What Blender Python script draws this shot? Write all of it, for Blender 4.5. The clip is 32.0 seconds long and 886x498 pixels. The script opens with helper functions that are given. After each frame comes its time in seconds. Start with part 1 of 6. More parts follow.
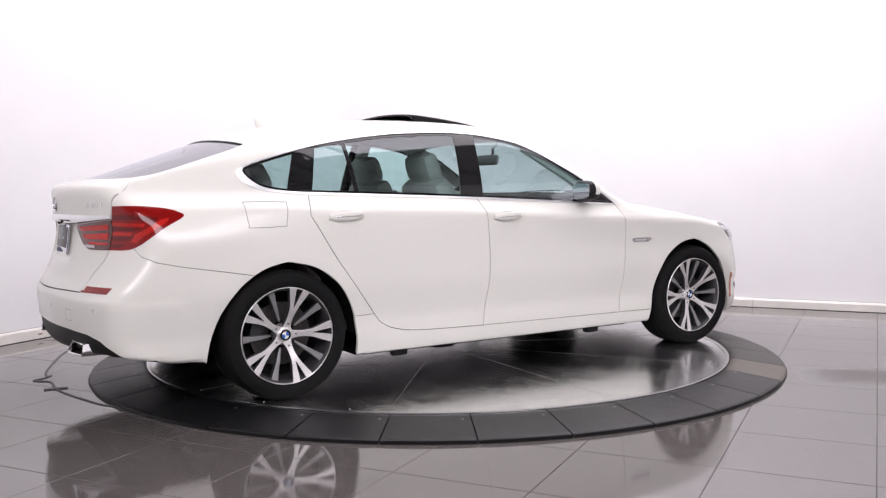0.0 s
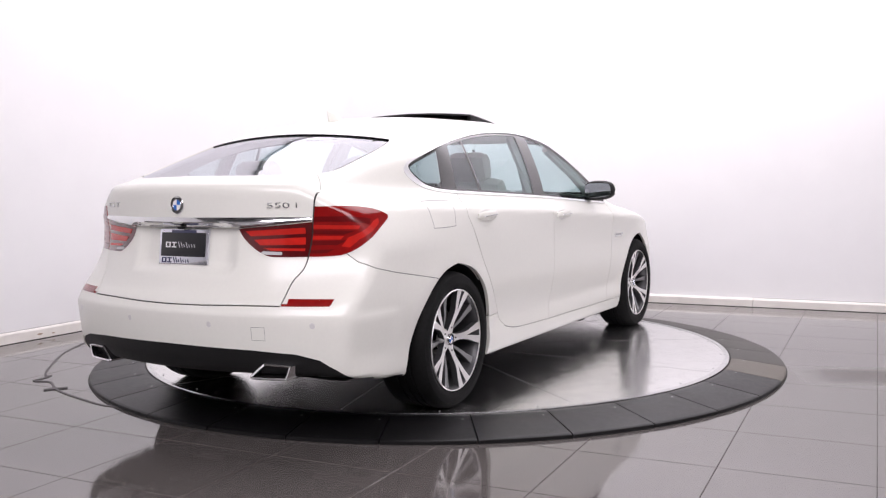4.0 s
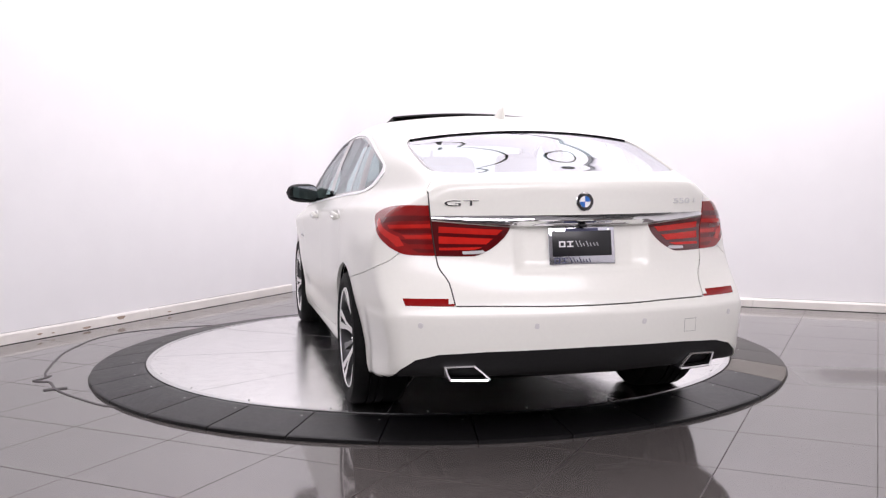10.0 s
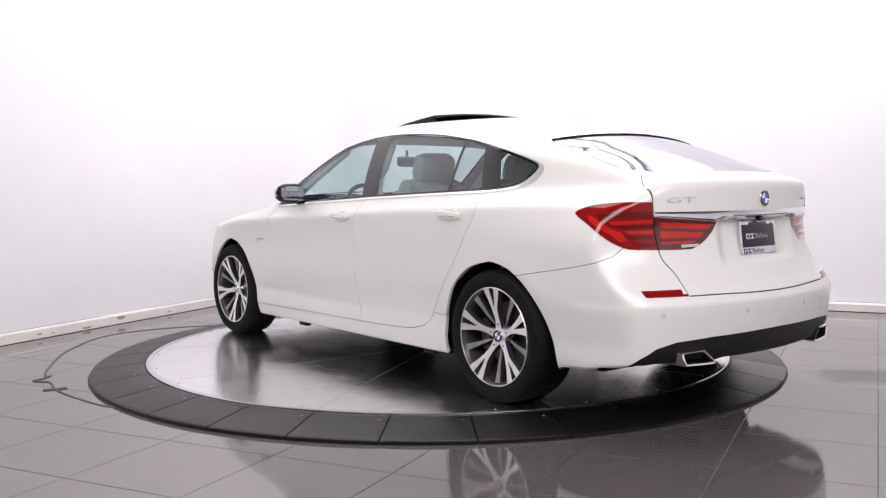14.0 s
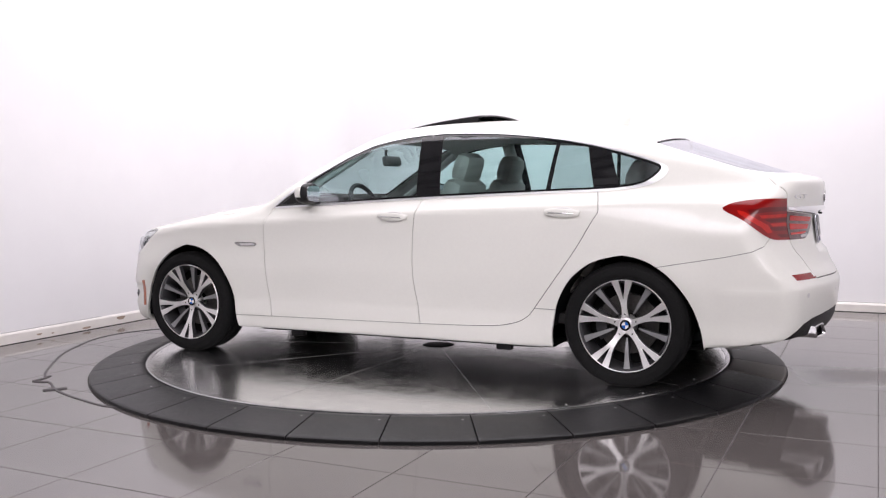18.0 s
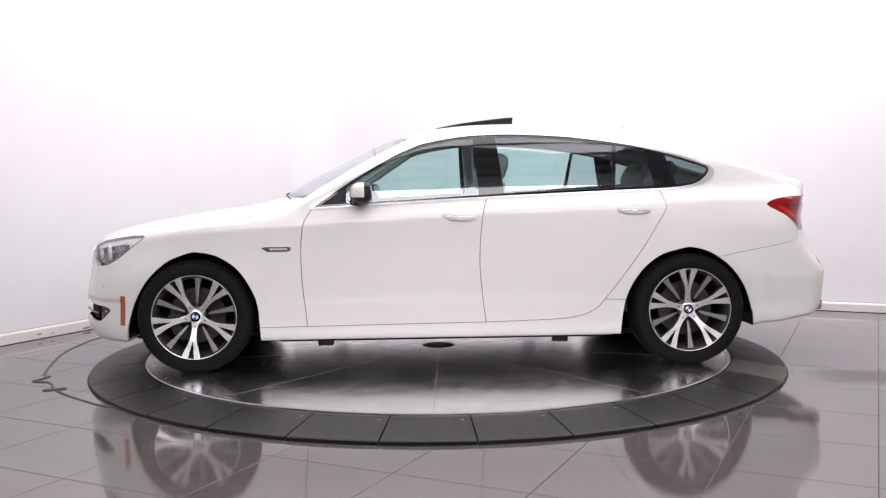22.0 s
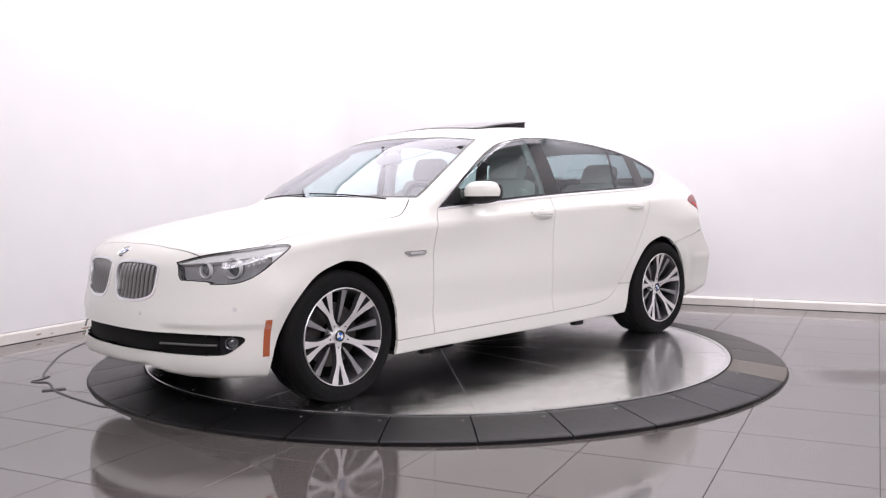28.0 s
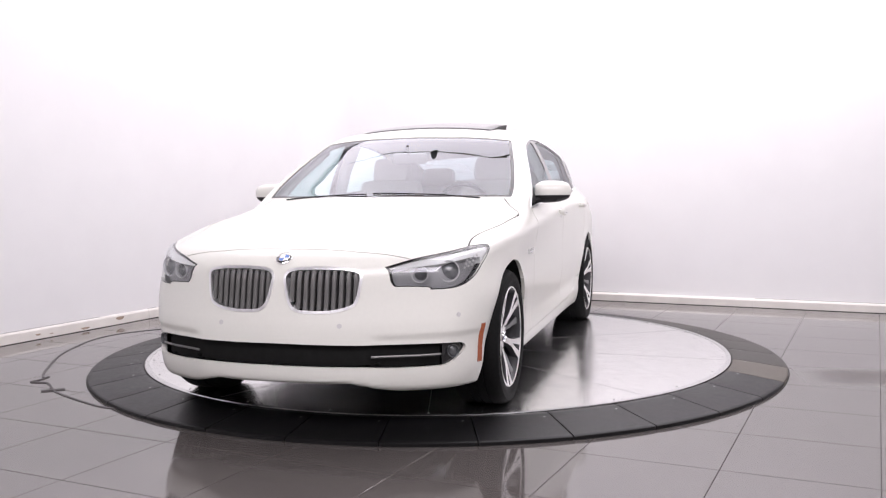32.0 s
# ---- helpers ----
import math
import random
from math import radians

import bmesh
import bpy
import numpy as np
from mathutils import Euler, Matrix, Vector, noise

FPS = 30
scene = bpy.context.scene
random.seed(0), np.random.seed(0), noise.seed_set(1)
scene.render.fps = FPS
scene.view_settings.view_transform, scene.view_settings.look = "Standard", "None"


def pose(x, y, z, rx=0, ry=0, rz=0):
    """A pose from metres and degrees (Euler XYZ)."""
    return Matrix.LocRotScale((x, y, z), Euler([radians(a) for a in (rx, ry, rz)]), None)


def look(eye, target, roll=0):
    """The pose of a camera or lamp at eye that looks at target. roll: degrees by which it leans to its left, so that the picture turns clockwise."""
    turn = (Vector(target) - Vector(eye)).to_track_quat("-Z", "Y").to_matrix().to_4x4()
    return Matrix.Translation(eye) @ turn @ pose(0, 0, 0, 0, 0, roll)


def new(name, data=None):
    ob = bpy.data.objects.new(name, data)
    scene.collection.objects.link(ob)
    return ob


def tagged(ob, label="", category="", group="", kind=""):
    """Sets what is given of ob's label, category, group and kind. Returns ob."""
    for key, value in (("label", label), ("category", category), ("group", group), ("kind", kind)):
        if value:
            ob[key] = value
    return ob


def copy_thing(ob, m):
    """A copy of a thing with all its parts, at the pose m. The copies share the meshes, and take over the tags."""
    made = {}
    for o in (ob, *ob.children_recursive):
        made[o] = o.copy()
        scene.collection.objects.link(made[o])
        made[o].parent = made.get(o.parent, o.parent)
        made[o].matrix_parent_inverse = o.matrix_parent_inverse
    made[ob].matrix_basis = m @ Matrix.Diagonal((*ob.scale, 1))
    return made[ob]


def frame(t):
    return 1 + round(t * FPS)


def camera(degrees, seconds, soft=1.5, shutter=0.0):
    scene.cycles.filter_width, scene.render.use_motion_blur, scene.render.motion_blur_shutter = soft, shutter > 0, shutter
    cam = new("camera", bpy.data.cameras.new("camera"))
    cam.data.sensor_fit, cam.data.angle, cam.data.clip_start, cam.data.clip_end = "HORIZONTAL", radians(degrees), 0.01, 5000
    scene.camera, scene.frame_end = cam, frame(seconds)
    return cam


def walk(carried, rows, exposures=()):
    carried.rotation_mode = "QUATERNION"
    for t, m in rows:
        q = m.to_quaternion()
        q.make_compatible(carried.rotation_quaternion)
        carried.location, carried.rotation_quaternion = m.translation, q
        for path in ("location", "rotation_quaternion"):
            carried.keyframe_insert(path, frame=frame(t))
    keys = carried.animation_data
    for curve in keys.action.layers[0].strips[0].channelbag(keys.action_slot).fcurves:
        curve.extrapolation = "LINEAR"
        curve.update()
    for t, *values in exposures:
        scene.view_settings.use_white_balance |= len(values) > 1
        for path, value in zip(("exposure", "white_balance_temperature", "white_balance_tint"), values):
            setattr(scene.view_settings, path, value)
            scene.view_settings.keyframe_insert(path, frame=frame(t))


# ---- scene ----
EYE = (0.0, -6.412, 1.125)
AIM = Vector((0.00625, 0.99764, -0.06838))
cam = camera(52.12, 32.0, soft=1.25)
CAM = look(EYE, Vector(EYE) + AIM, -0.579)
# the tripod head creeps forwards by a few centimetres
CREEP = [(0.0, -0.020), (10.0, -0.012), (21.0, -0.004), (27.0, 0.006), (32.0, 0.018)]
walk(cam, [(t, Matrix.Translation((0, d, 0)) @ CAM) for t, d in CREEP], exposures=[(0.0, 0.0), (32.0, 0.0)])

# turn of the platform: seconds, degrees from the room's x axis
TURN = [(0, 31.41), (1, 38.71), (2, 45.89), (3, 53.12), (3.5, 56.67), (5.5, 70.4), (6, 74.01), (7, 81.27), (8, 88.55),
        (9, 96.10), (10, 103.38), (11, 110.47), (12, 117.44), (12.5, 120.61), (13, 123.62), (13.5, 125.99), (14, 128.4),
        (14.5, 131.0), (16.5, 143.96), (17, 147.56), (18, 154.81), (19, 162.0), (20, 169.42), (20.5, 173.0),
        (21, 176.41), (21.5, 179.39), (22, 182.25), (22.5, 185.16), (23, 188.24), (23.5, 191.57), (24, 195.03), (25, 202.33), (25.5, 206.05),
        (27.5, 220.68), (28, 224.39), (29, 231.83), (30, 239.11), (31, 246.28), (32, 253.4)]
OFF = (0.009, 0.067)      # the platform's axis in the car's own plan

# ---- light: a closed white studio, lit from its ceiling, with added fill lamps ----
world = bpy.data.worlds.new("studio_world")
world.use_nodes = True
world.node_tree.nodes["Background"].inputs[0].default_value = (0.9, 0.93, 1.0, 1)
world.node_tree.nodes["Background"].inputs[1].default_value = 0.02
scene.world = world
FLOOR = -0.06
CEIL = 4.3


def area(name, x, y, z, sx, sy, watts, tx, ty, tz=0.0, colour=(1.0, 0.934, 0.998)):
    lamp = bpy.data.lights.new(name, "AREA")
    lamp.shape, lamp.size, lamp.size_y, lamp.energy, lamp.color = "RECTANGLE", sx, sy, watts, colour
    ob = new(name, lamp)
    ob.matrix_world = look((x, y, z), (tx, ty, tz))
    return ob


# x, y, width, depth and watts of the unseen fill panel added behind the camera
FILL_PANELS = [(0.0, -5.8, 7.4, 3.2, 500)]
for lx, ly, sx, sy, watts in FILL_PANELS:
    area("fill_panel_lamp", lx, ly, CEIL - 0.12, sx, sy, watts, lx, ly + 2.6, CEIL - 2.0)
SOFT_U, SOFT_V = 6.3, 5.2
SOFT_AT = Matrix.Rotation(radians(-26), 4, "Z") @ Matrix.Translation((0.0, 0.67, CEIL))
area("softbox_lamp", 0, 0, CEIL, SOFT_U, SOFT_V, 275, 0.0, 0.0, 0).matrix_world = SOFT_AT @ Matrix.Translation((0, 0, -0.12))
# unseen lamps added to brighten the rear wall and its reflections
area("wall_fill_lamp", 1.74, 2.43, CEIL - 0.3, 5.6, 0.3, 42, 1.98, 2.92, CEIL - 0.8)
area("wall_fill_lamp", 3.9, 0.55, CEIL - 0.25, 3.6, 0.6, 42, 4.6, 1.7, 1.6)


# ---- materials ----
def material(name, colour, rough=0.5, metal=0.0, grain=0.0, scale=20.0, bump=0.0, bump_scale=200.0, coat=0.0, spec=0.5, stretch=None, rough_var=0.0, blotch=0.0, ior=1.5, wide=False, coat_rough=0.03):
    m = bpy.data.materials.new(name)
    m.use_nodes = True
    n, l = m.node_tree.nodes, m.node_tree.links
    b = n["Principled BSDF"]
    b.inputs["Base Color"].default_value = (*colour, 1)
    b.inputs["Roughness"].default_value = rough
    b.inputs["Metallic"].default_value = metal
    b.inputs["Specular IOR Level"].default_value = spec
    b.inputs["Coat Weight"].default_value = coat
    b.inputs["IOR"].default_value = ior
    b.inputs["Coat Roughness"].default_value = coat_rough
    tc = n.new("ShaderNodeTexCoord")
    mp = n.new("ShaderNodeMapping")
    if stretch:
        mp.inputs["Scale"].default_value = stretch
    # a floor's pattern runs on from tile to tile
    l.new(n.new("ShaderNodeNewGeometry").outputs["Position"] if wide else tc.outputs["Object"], mp.inputs[0])
    if grain or rough_var:
        t = n.new("ShaderNodeTexNoise")
        t.inputs["Scale"].default_value, t.inputs["Detail"].default_value = scale, 6
        l.new(mp.outputs[0], t.inputs["Vector"])
        if blotch:
            t2 = n.new("ShaderNodeTexNoise")
            t2.inputs["Scale"].default_value, t2.inputs["Detail"].default_value = scale * 0.08, 4
            l.new(mp.outputs[0], t2.inputs["Vector"])
            mx = n.new("ShaderNodeMix")
            mx.inputs[0].default_value = blotch
            l.new(t.outputs[0], mx.inputs[2])
            l.new(t2.outputs[0], mx.inputs[3])
            source = mx.outputs[0]
        else:
            source = t.outputs[0]
        if grain:
            r = n.new("ShaderNodeMapRange")
            r.inputs[1].default_value, r.inputs[2].default_value = 0.25, 0.75
            r.inputs[3].default_value, r.inputs[4].default_value = 1 - grain, 1 + grain
            l.new(source, r.inputs[0])
            v = n.new("ShaderNodeVectorMath")
            v.operation = "SCALE"
            v.inputs[0].default_value = colour
            l.new(r.outputs[0], v.inputs["Scale"])
            l.new(v.outputs[0], b.inputs["Base Color"])
        if rough_var:
            r = n.new("ShaderNodeMapRange")
            r.inputs[1].default_value, r.inputs[2].default_value = 0.25, 0.75
            r.inputs[3].default_value, r.inputs[4].default_value = max(0.02, rough - rough_var), rough + rough_var
            l.new(source, r.inputs[0])
            l.new(r.outputs[0], b.inputs["Roughness"])
    if bump:
        t = n.new("ShaderNodeTexNoise")
        t.inputs["Scale"].default_value, t.inputs["Detail"].default_value = bump_scale, 3
        l.new(mp.outputs[0], t.inputs["Vector"])
        bp = n.new("ShaderNodeBump")
        bp.inputs["Strength"].default_value, bp.inputs["Distance"].default_value = bump, 0.002
        l.new(t.outputs[0], bp.inputs["Height"])
        l.new(bp.outputs[0], b.inputs["Normal"])
    return m


def glass_material(name, tint, rough=0.0, gloss=1.5, power=5.0, grazing=0.6):
    """Thin tinted pane: clear view through it and a Fresnel gloss on it."""
    m = bpy.data.materials.new(name)
    m.use_nodes = True
    n, l = m.node_tree.nodes, m.node_tree.links
    n.remove(n["Principled BSDF"])
    tr = n.new("ShaderNodeBsdfTransparent")
    tr.inputs[0].default_value = (*tint, 1)
    gl = n.new("ShaderNodeBsdfGlossy")
    gl.inputs["Roughness"].default_value = rough
    gl.inputs[0].default_value = (0.95, 0.95, 1.0, 1)
    # gloss rises towards grazing views, the same from both sides of the pane
    lw = n.new("ShaderNodeLayerWeight")
    lw.inputs[0].default_value = 0.5
    pw = n.new("ShaderNodeMath")
    pw.operation = "POWER"
    pw.inputs[1].default_value = power
    l.new(lw.outputs["Facing"], pw.inputs[0])
    f0 = 2.0 * ((gloss - 1) / (gloss + 1)) ** 2
    mr = n.new("ShaderNodeMapRange")
    mr.inputs[3].default_value, mr.inputs[4].default_value = f0, grazing
    l.new(pw.outputs[0], mr.inputs[0])
    mx = n.new("ShaderNodeMixShader")
    l.new(mr.outputs[0], mx.inputs[0])
    l.new(tr.outputs[0], mx.inputs[1])
    l.new(gl.outputs[0], mx.inputs[2])
    l.new(mx.outputs[0], n["Material Output"].inputs[0])
    return m


M_PAINT = material("white_paint", (0.785, 0.782, 0.728), 0.32, 0, 0.012, 60, coat=0.45, spec=0.5, coat_rough=0.07)
M_GAP = material("panel_gap", (0.05, 0.048, 0.045), 0.8)
M_FINE = material("fine_joint", (0.24, 0.235, 0.225), 0.6)
M_BLACK = material("black_plastic", (0.007, 0.007, 0.0075), 0.5, 0, 0.25, 120, spec=0.3, bump=0.15, bump_scale=900)
M_PIANO = material("gloss_black", (0.012, 0.012, 0.013), 0.06, coat=0.5)
M_CHROME = material("chrome", (0.82, 0.82, 0.83), 0.08, 1.0)
M_BRIGHT = material("bright_trim_aluminium", (0.90, 0.90, 0.91), 0.34, 0.9)
M_SATIN = material("satin_chrome", (0.72, 0.72, 0.72), 0.22, 1.0)
M_RUBBER = material("tyre_rubber", (0.0085, 0.0085, 0.0087), 0.72, 0, 0.2, 60, spec=0.13, bump=0.3, bump_scale=400)
M_ALLOY = material("machined_alloy", (0.86, 0.85, 0.84), 0.42, 1.0, 0.05, 90)
M_ALLOY_GREY = material("grey_painted_alloy", (0.055, 0.055, 0.058), 0.35, 0.3, 0.05, 90)
M_DISC = material("brake_disc_steel", (0.11, 0.105, 0.10), 0.45, 1.0, 0.2, 80)
M_DARK = material("underbody", (0.006, 0.006, 0.006), 0.75, 0, 0.3, 30, spec=0.2)
M_GLASS = glass_material("tinted_glass", (0.70, 0.87, 0.86), gloss=1.62)
M_WINDSCREEN = glass_material("windscreen_glass", (0.78, 0.86, 0.87), gloss=1.68, power=4.0, grazing=0.92)
M_GLASS_REAR = glass_material("rear_tinted_glass", (0.50, 0.57, 0.60), gloss=1.68, power=4.0, grazing=0.92)
M_GLASS_SIDE = glass_material("quarter_glass", (0.55, 0.66, 0.66), gloss=1.6)
M_RED = material("red_lens", (0.23, 0.006, 0.006), 0.08, 0, 0.1, 30, coat=0.3, spec=0.4)
M_RED_DARK = material("dark_red_lens", (0.085, 0.003, 0.004), 0.1, coat=1.0)
M_LENS = glass_material("clear_lens", (0.96, 0.97, 0.97))
M_AMBER = material("amber_lens", (0.42, 0.11, 0.045), 0.12, coat=0.6)
M_HOUSING = material("headlamp_housing", (0.25, 0.25, 0.257), 0.3, 0.1)
M_PROJECTOR = material("projector_glass", (0.10, 0.105, 0.11), 0.05, 0.2, coat=1.0)
M_SLAT = material("grey_grille_slat", (0.19, 0.187, 0.183), 0.38, 0.6)
M_SPOKE = material("light_grey_painted_alloy", (0.27, 0.27, 0.275), 0.4, 0.5, 0.05, 90)
M_RED_BRIGHT = material("bright_red_lens", (0.50, 0.016, 0.011), 0.1, 0, 0.1, 30, coat=0.3, spec=0.4)
M_RED_SLOT = material("shaded_lens_slot", (0.12, 0.004, 0.005), 0.15, coat=0.3, spec=0.4)
M_SENSOR = material("sensor_white", (0.62, 0.61, 0.60), 0.4)
M_PLATE_FRAME = material("plate_frame", (0.80, 0.81, 0.87), 0.10, 1.0)
M_PLATE = material("plate_black", (0.012, 0.012, 0.014), 0.3)
M_PLATE_BAR = material("plate_blue_bar", (0.05, 0.055, 0.11), 0.3)
M_PLATE_GREY = material("plate_grey_stroke", (0.42, 0.42, 0.44), 0.35)
# slightly darker white, the shade of the handle hollow put into colour
M_CUP_SHADE = material("handle_cup_shade_white", (0.72, 0.71, 0.69), 0.35, coat=0.5)
M_LENS_GREY = material("frosted_lens", (0.52, 0.52, 0.52), 0.2, coat=0.5)
M_MIRROR = material("dimming_mirror", (0.30, 0.31, 0.32), 0.02, 1.0)
M_JOINT = material("steel_joint", (0.36, 0.36, 0.36), 0.4, 0.8)
M_WORN = material("worn_rubber", (0.10, 0.086, 0.07), 0.5, 0, 0.3, 30, bump=0.35, bump_scale=260, blotch=0.5)
# lighter brown rubber, the grazing reflection put into its colour
M_RAMP_SHEEN = material("grazing_sheen_rubber", (0.040, 0.036, 0.031), 0.5, 0, 0.3, 30, bump=0.35, bump_scale=260, blotch=0.5)
# near black that stands in for the shadow gap under the skirting
M_SHADE = material("floor_gap_shade", (0.015, 0.013, 0.012), 0.9)
M_BEZEL = material("silver_bezel", (0.80, 0.80, 0.80), 0.25, 0.1, coat=0.5)
M_RINGGLASS = material("ring_light_guide", (0.62, 0.62, 0.63), 0.2, coat=0.6)
M_SEAT = material("beige_grey_leather", (0.50, 0.46, 0.43), 0.5, 0, 0.08, 25, bump=0.25, bump_scale=300)
M_DASH = material("dark_dashboard", (0.035, 0.033, 0.033), 0.6, 0, 0.15, 60, bump=0.2, bump_scale=500)
M_TRIMGREY = material("grey_trim", (0.20, 0.19, 0.19), 0.5, 0, 0.06, 90)
M_LINING = material("grey_headliner", (0.60, 0.585, 0.57), 0.85, 0, 0.06, 90)
M_BLUE = material("badge_blue", (0.02, 0.13, 0.48), 0.15, coat=0.5)
M_WHITE = material("badge_white", (0.8, 0.8, 0.8), 0.2)
M_WALL = material("white_wall_paint", (0.80, 0.795, 0.80), 0.7, 0, 0.015, 3, bump=0.05, bump_scale=60)
M_BASE = material("cream_baseboard_paint", (0.74, 0.71, 0.67), 0.45, 0, 0.16, 6, blotch=0.5)
M_CEIL = material("ceiling_paint", (0.24, 0.24, 0.245), 0.8, 0, 0.02, 5)
M_RAMP = material("black_rubber_ramp", (0.0072, 0.0070, 0.0076), 0.40, 0, 0.25, 40, spec=0.30, bump=0.35, bump_scale=260, rough_var=0.08, blotch=0.5)


def steel_plate(name):
    """Worn steel: cloudy polish, fine scratches and darker rubbed patches."""
    m = bpy.data.materials.new(name)
    m.use_nodes = True
    n, l = m.node_tree.nodes, m.node_tree.links
    b = n["Principled BSDF"]
    b.inputs["Metallic"].default_value = 1.0
    tc = n.new("ShaderNodeTexCoord")
    fields = []
    for scale, detail, low, high in ((3.2, 9, 0.25, 0.75), (13.0, 8, 0.25, 0.75)):
        t = n.new("ShaderNodeTexNoise")
        t.inputs["Scale"].default_value, t.inputs["Detail"].default_value, t.inputs["Roughness"].default_value = scale, detail, 0.62
        l.new(tc.outputs["Object"], t.inputs["Vector"])
        r = n.new("ShaderNodeMapRange")
        r.inputs[1].default_value, r.inputs[2].default_value = low, high
        l.new(t.outputs[0], r.inputs[0])
        fields.append(r)
    mx = n.new("ShaderNodeMix")
    mx.inputs[0].default_value = 0.45
    l.new(fields[0].outputs[0], mx.inputs[2])
    l.new(fields[1].outputs[0], mx.inputs[3])
    ro = n.new("ShaderNodeMapRange")
    ro.inputs[3].default_value, ro.inputs[4].default_value = 0.10, 0.30
    l.new(mx.outputs[0], ro.inputs[0])
    l.new(ro.outputs[0], b.inputs["Roughness"])
    co = n.new("ShaderNodeMapRange")
    co.inputs[3].default_value, co.inputs[4].default_value = 0.95, 0.80
    l.new(fields[1].outputs[0], co.inputs[0])
    v = n.new("ShaderNodeVectorMath")
    v.operation = "SCALE"
    v.inputs[0].default_value = (1.0, 0.995, 0.99)
    l.new(co.outputs[0], v.inputs["Scale"])
    l.new(v.outputs[0], b.inputs["Base Color"])
    return m


M_STEEL = steel_plate("worn_steel_plate")
M_RIM = material("turntable_edge_steel", (0.72, 0.72, 0.72), 0.25, 1.0, 0.05, 30)
M_TILE = material("polished_grey_tile", (0.112, 0.101, 0.096), 0.075, 0, 0.10, 14, spec=0.5, rough_var=0.05, blotch=0.6, ior=2.05, wide=True)
M_BACK = material("dark_bay_wall", (0.16, 0.16, 0.165), 0.8, 0, 0.05, 4, blotch=0.5)
M_GROUT = material("tile_joint", (0.16, 0.15, 0.147), 0.8)
M_CABLE = material("grey_cable", (0.065, 0.06, 0.062), 0.5)
M_SCUFF = material("brown_scuff", (0.34, 0.26, 0.20), 0.6, 0, 0.3, 40)


# ---- mesh helpers ----
def put(name, mesh, mat, parent=None, label=""):
    ob = new(name, mesh)
    if mat:
        mesh.materials.append(mat)
    if parent:
        ob.parent = parent
    if label:
        tagged(ob, label)
    return ob


def part(name, bm, mat, parent=None, label="", smooth=True):
    mesh = bpy.data.meshes.new(name)
    bm.normal_update()
    bm.to_mesh(mesh)
    bm.free()
    if smooth:
        mesh.shade_smooth()
        mesh.set_sharp_from_angle(angle=radians(35))
    return put(name, mesh, mat, parent, label)


def raw(name, verts, faces, mat, parent=None, label="", smooth=False):
    mesh = bpy.data.meshes.new(name)
    mesh.from_pydata([tuple(map(float, p)) for p in verts], [], faces)
    if smooth:
        mesh.shade_smooth()
        mesh.set_sharp_from_angle(angle=radians(35))
    return put(name, mesh, mat, parent, label)


def box(bm, cx, cy, cz, sx, sy, sz, bevel=0.0, m=None):
    r = bmesh.ops.create_cube(bm, size=1.0, matrix=(m or Matrix()) @ Matrix.Translation((cx, cy, cz)) @ Matrix.Diagonal((sx, sy, sz, 1)))
    if bevel:
        es = list({e for v in r["verts"] for e in v.link_edges})
        bmesh.ops.bevel(bm, geom=es, offset=bevel, segments=2, affect="EDGES", profile=0.5)
    return bm


def lathe(profile, n=64, axis="y", a0=0.0, a1=360.0):
    """Turns (radius, along) pairs round the y axis (or z)."""
    bm = bmesh.new()
    full = abs(a1 - a0) >= 360
    rings = []
    for i in range(n + (0 if full else 1)):
        a = radians(a0 + (a1 - a0) * i / n)
        row = []
        for r, h in profile:
            p = (r * math.cos(a), h, r * math.sin(a)) if axis == "y" else (r * math.cos(a), r * math.sin(a), h)
            row.append(bm.verts.new(p))
        rings.append(row)
    for i in range(n):
        a, b = rings[i], rings[(i + 1) % len(rings)]
        for j in range(len(profile) - 1):
            bm.faces.new((a[j], b[j], b[j + 1], a[j + 1]))
    bmesh.ops.recalc_face_normals(bm, faces=bm.faces)
    return bm


def tube(points, radius, n=8, closed=False):
    """A round bar along points."""
    bm = bmesh.new()
    pts = [Vector(p) for p in points]
    rings = []
    for i, p in enumerate(pts):
        a = pts[i - 1] if (i or closed) else p
        b = pts[(i + 1) % len(pts)] if (i < len(pts) - 1 or closed) else p
        d = (b - a).normalized()
        u = d.orthogonal() if abs(d.z) > 0.95 else d.cross(Vector((0, 0, 1)))
        u.normalize()
        w = d.cross(u)
        rings.append([bm.verts.new(p + radius * (math.cos(2 * math.pi * k / n) * u + math.sin(2 * math.pi * k / n) * w)) for k in range(n)])
    for i in range(len(rings) - (0 if closed else 1)):
        a, b = rings[i], rings[(i + 1) % len(rings)]
        for k in range(n):
            bm.faces.new((a[k], b[k], b[(k + 1) % n], a[(k + 1) % n]))
    if not closed:
        bm.faces.new(rings[0][::-1])
        bm.faces.new(rings[-1])
    bmesh.ops.recalc_face_normals(bm, faces=bm.faces)
    return bm


# ---- the room: the grid of its tiles and walls is turned by 26 degrees ----
GRID = radians(-26)
GU, GV = Vector((math.cos(GRID), math.sin(GRID), 0)), Vector((-math.sin(GRID), math.cos(GRID), 0))
TILE = 0.607
U0, V0 = 1.625, -2.535
# walls in grid coordinates: u along the rear wall, v towards it
UL, UR, VF, VB = -3.245, 6.2, -8.6, 3.355


def grid(u, v, z=0.0):
    return GU * u + GV * v + Vector((0, 0, z))


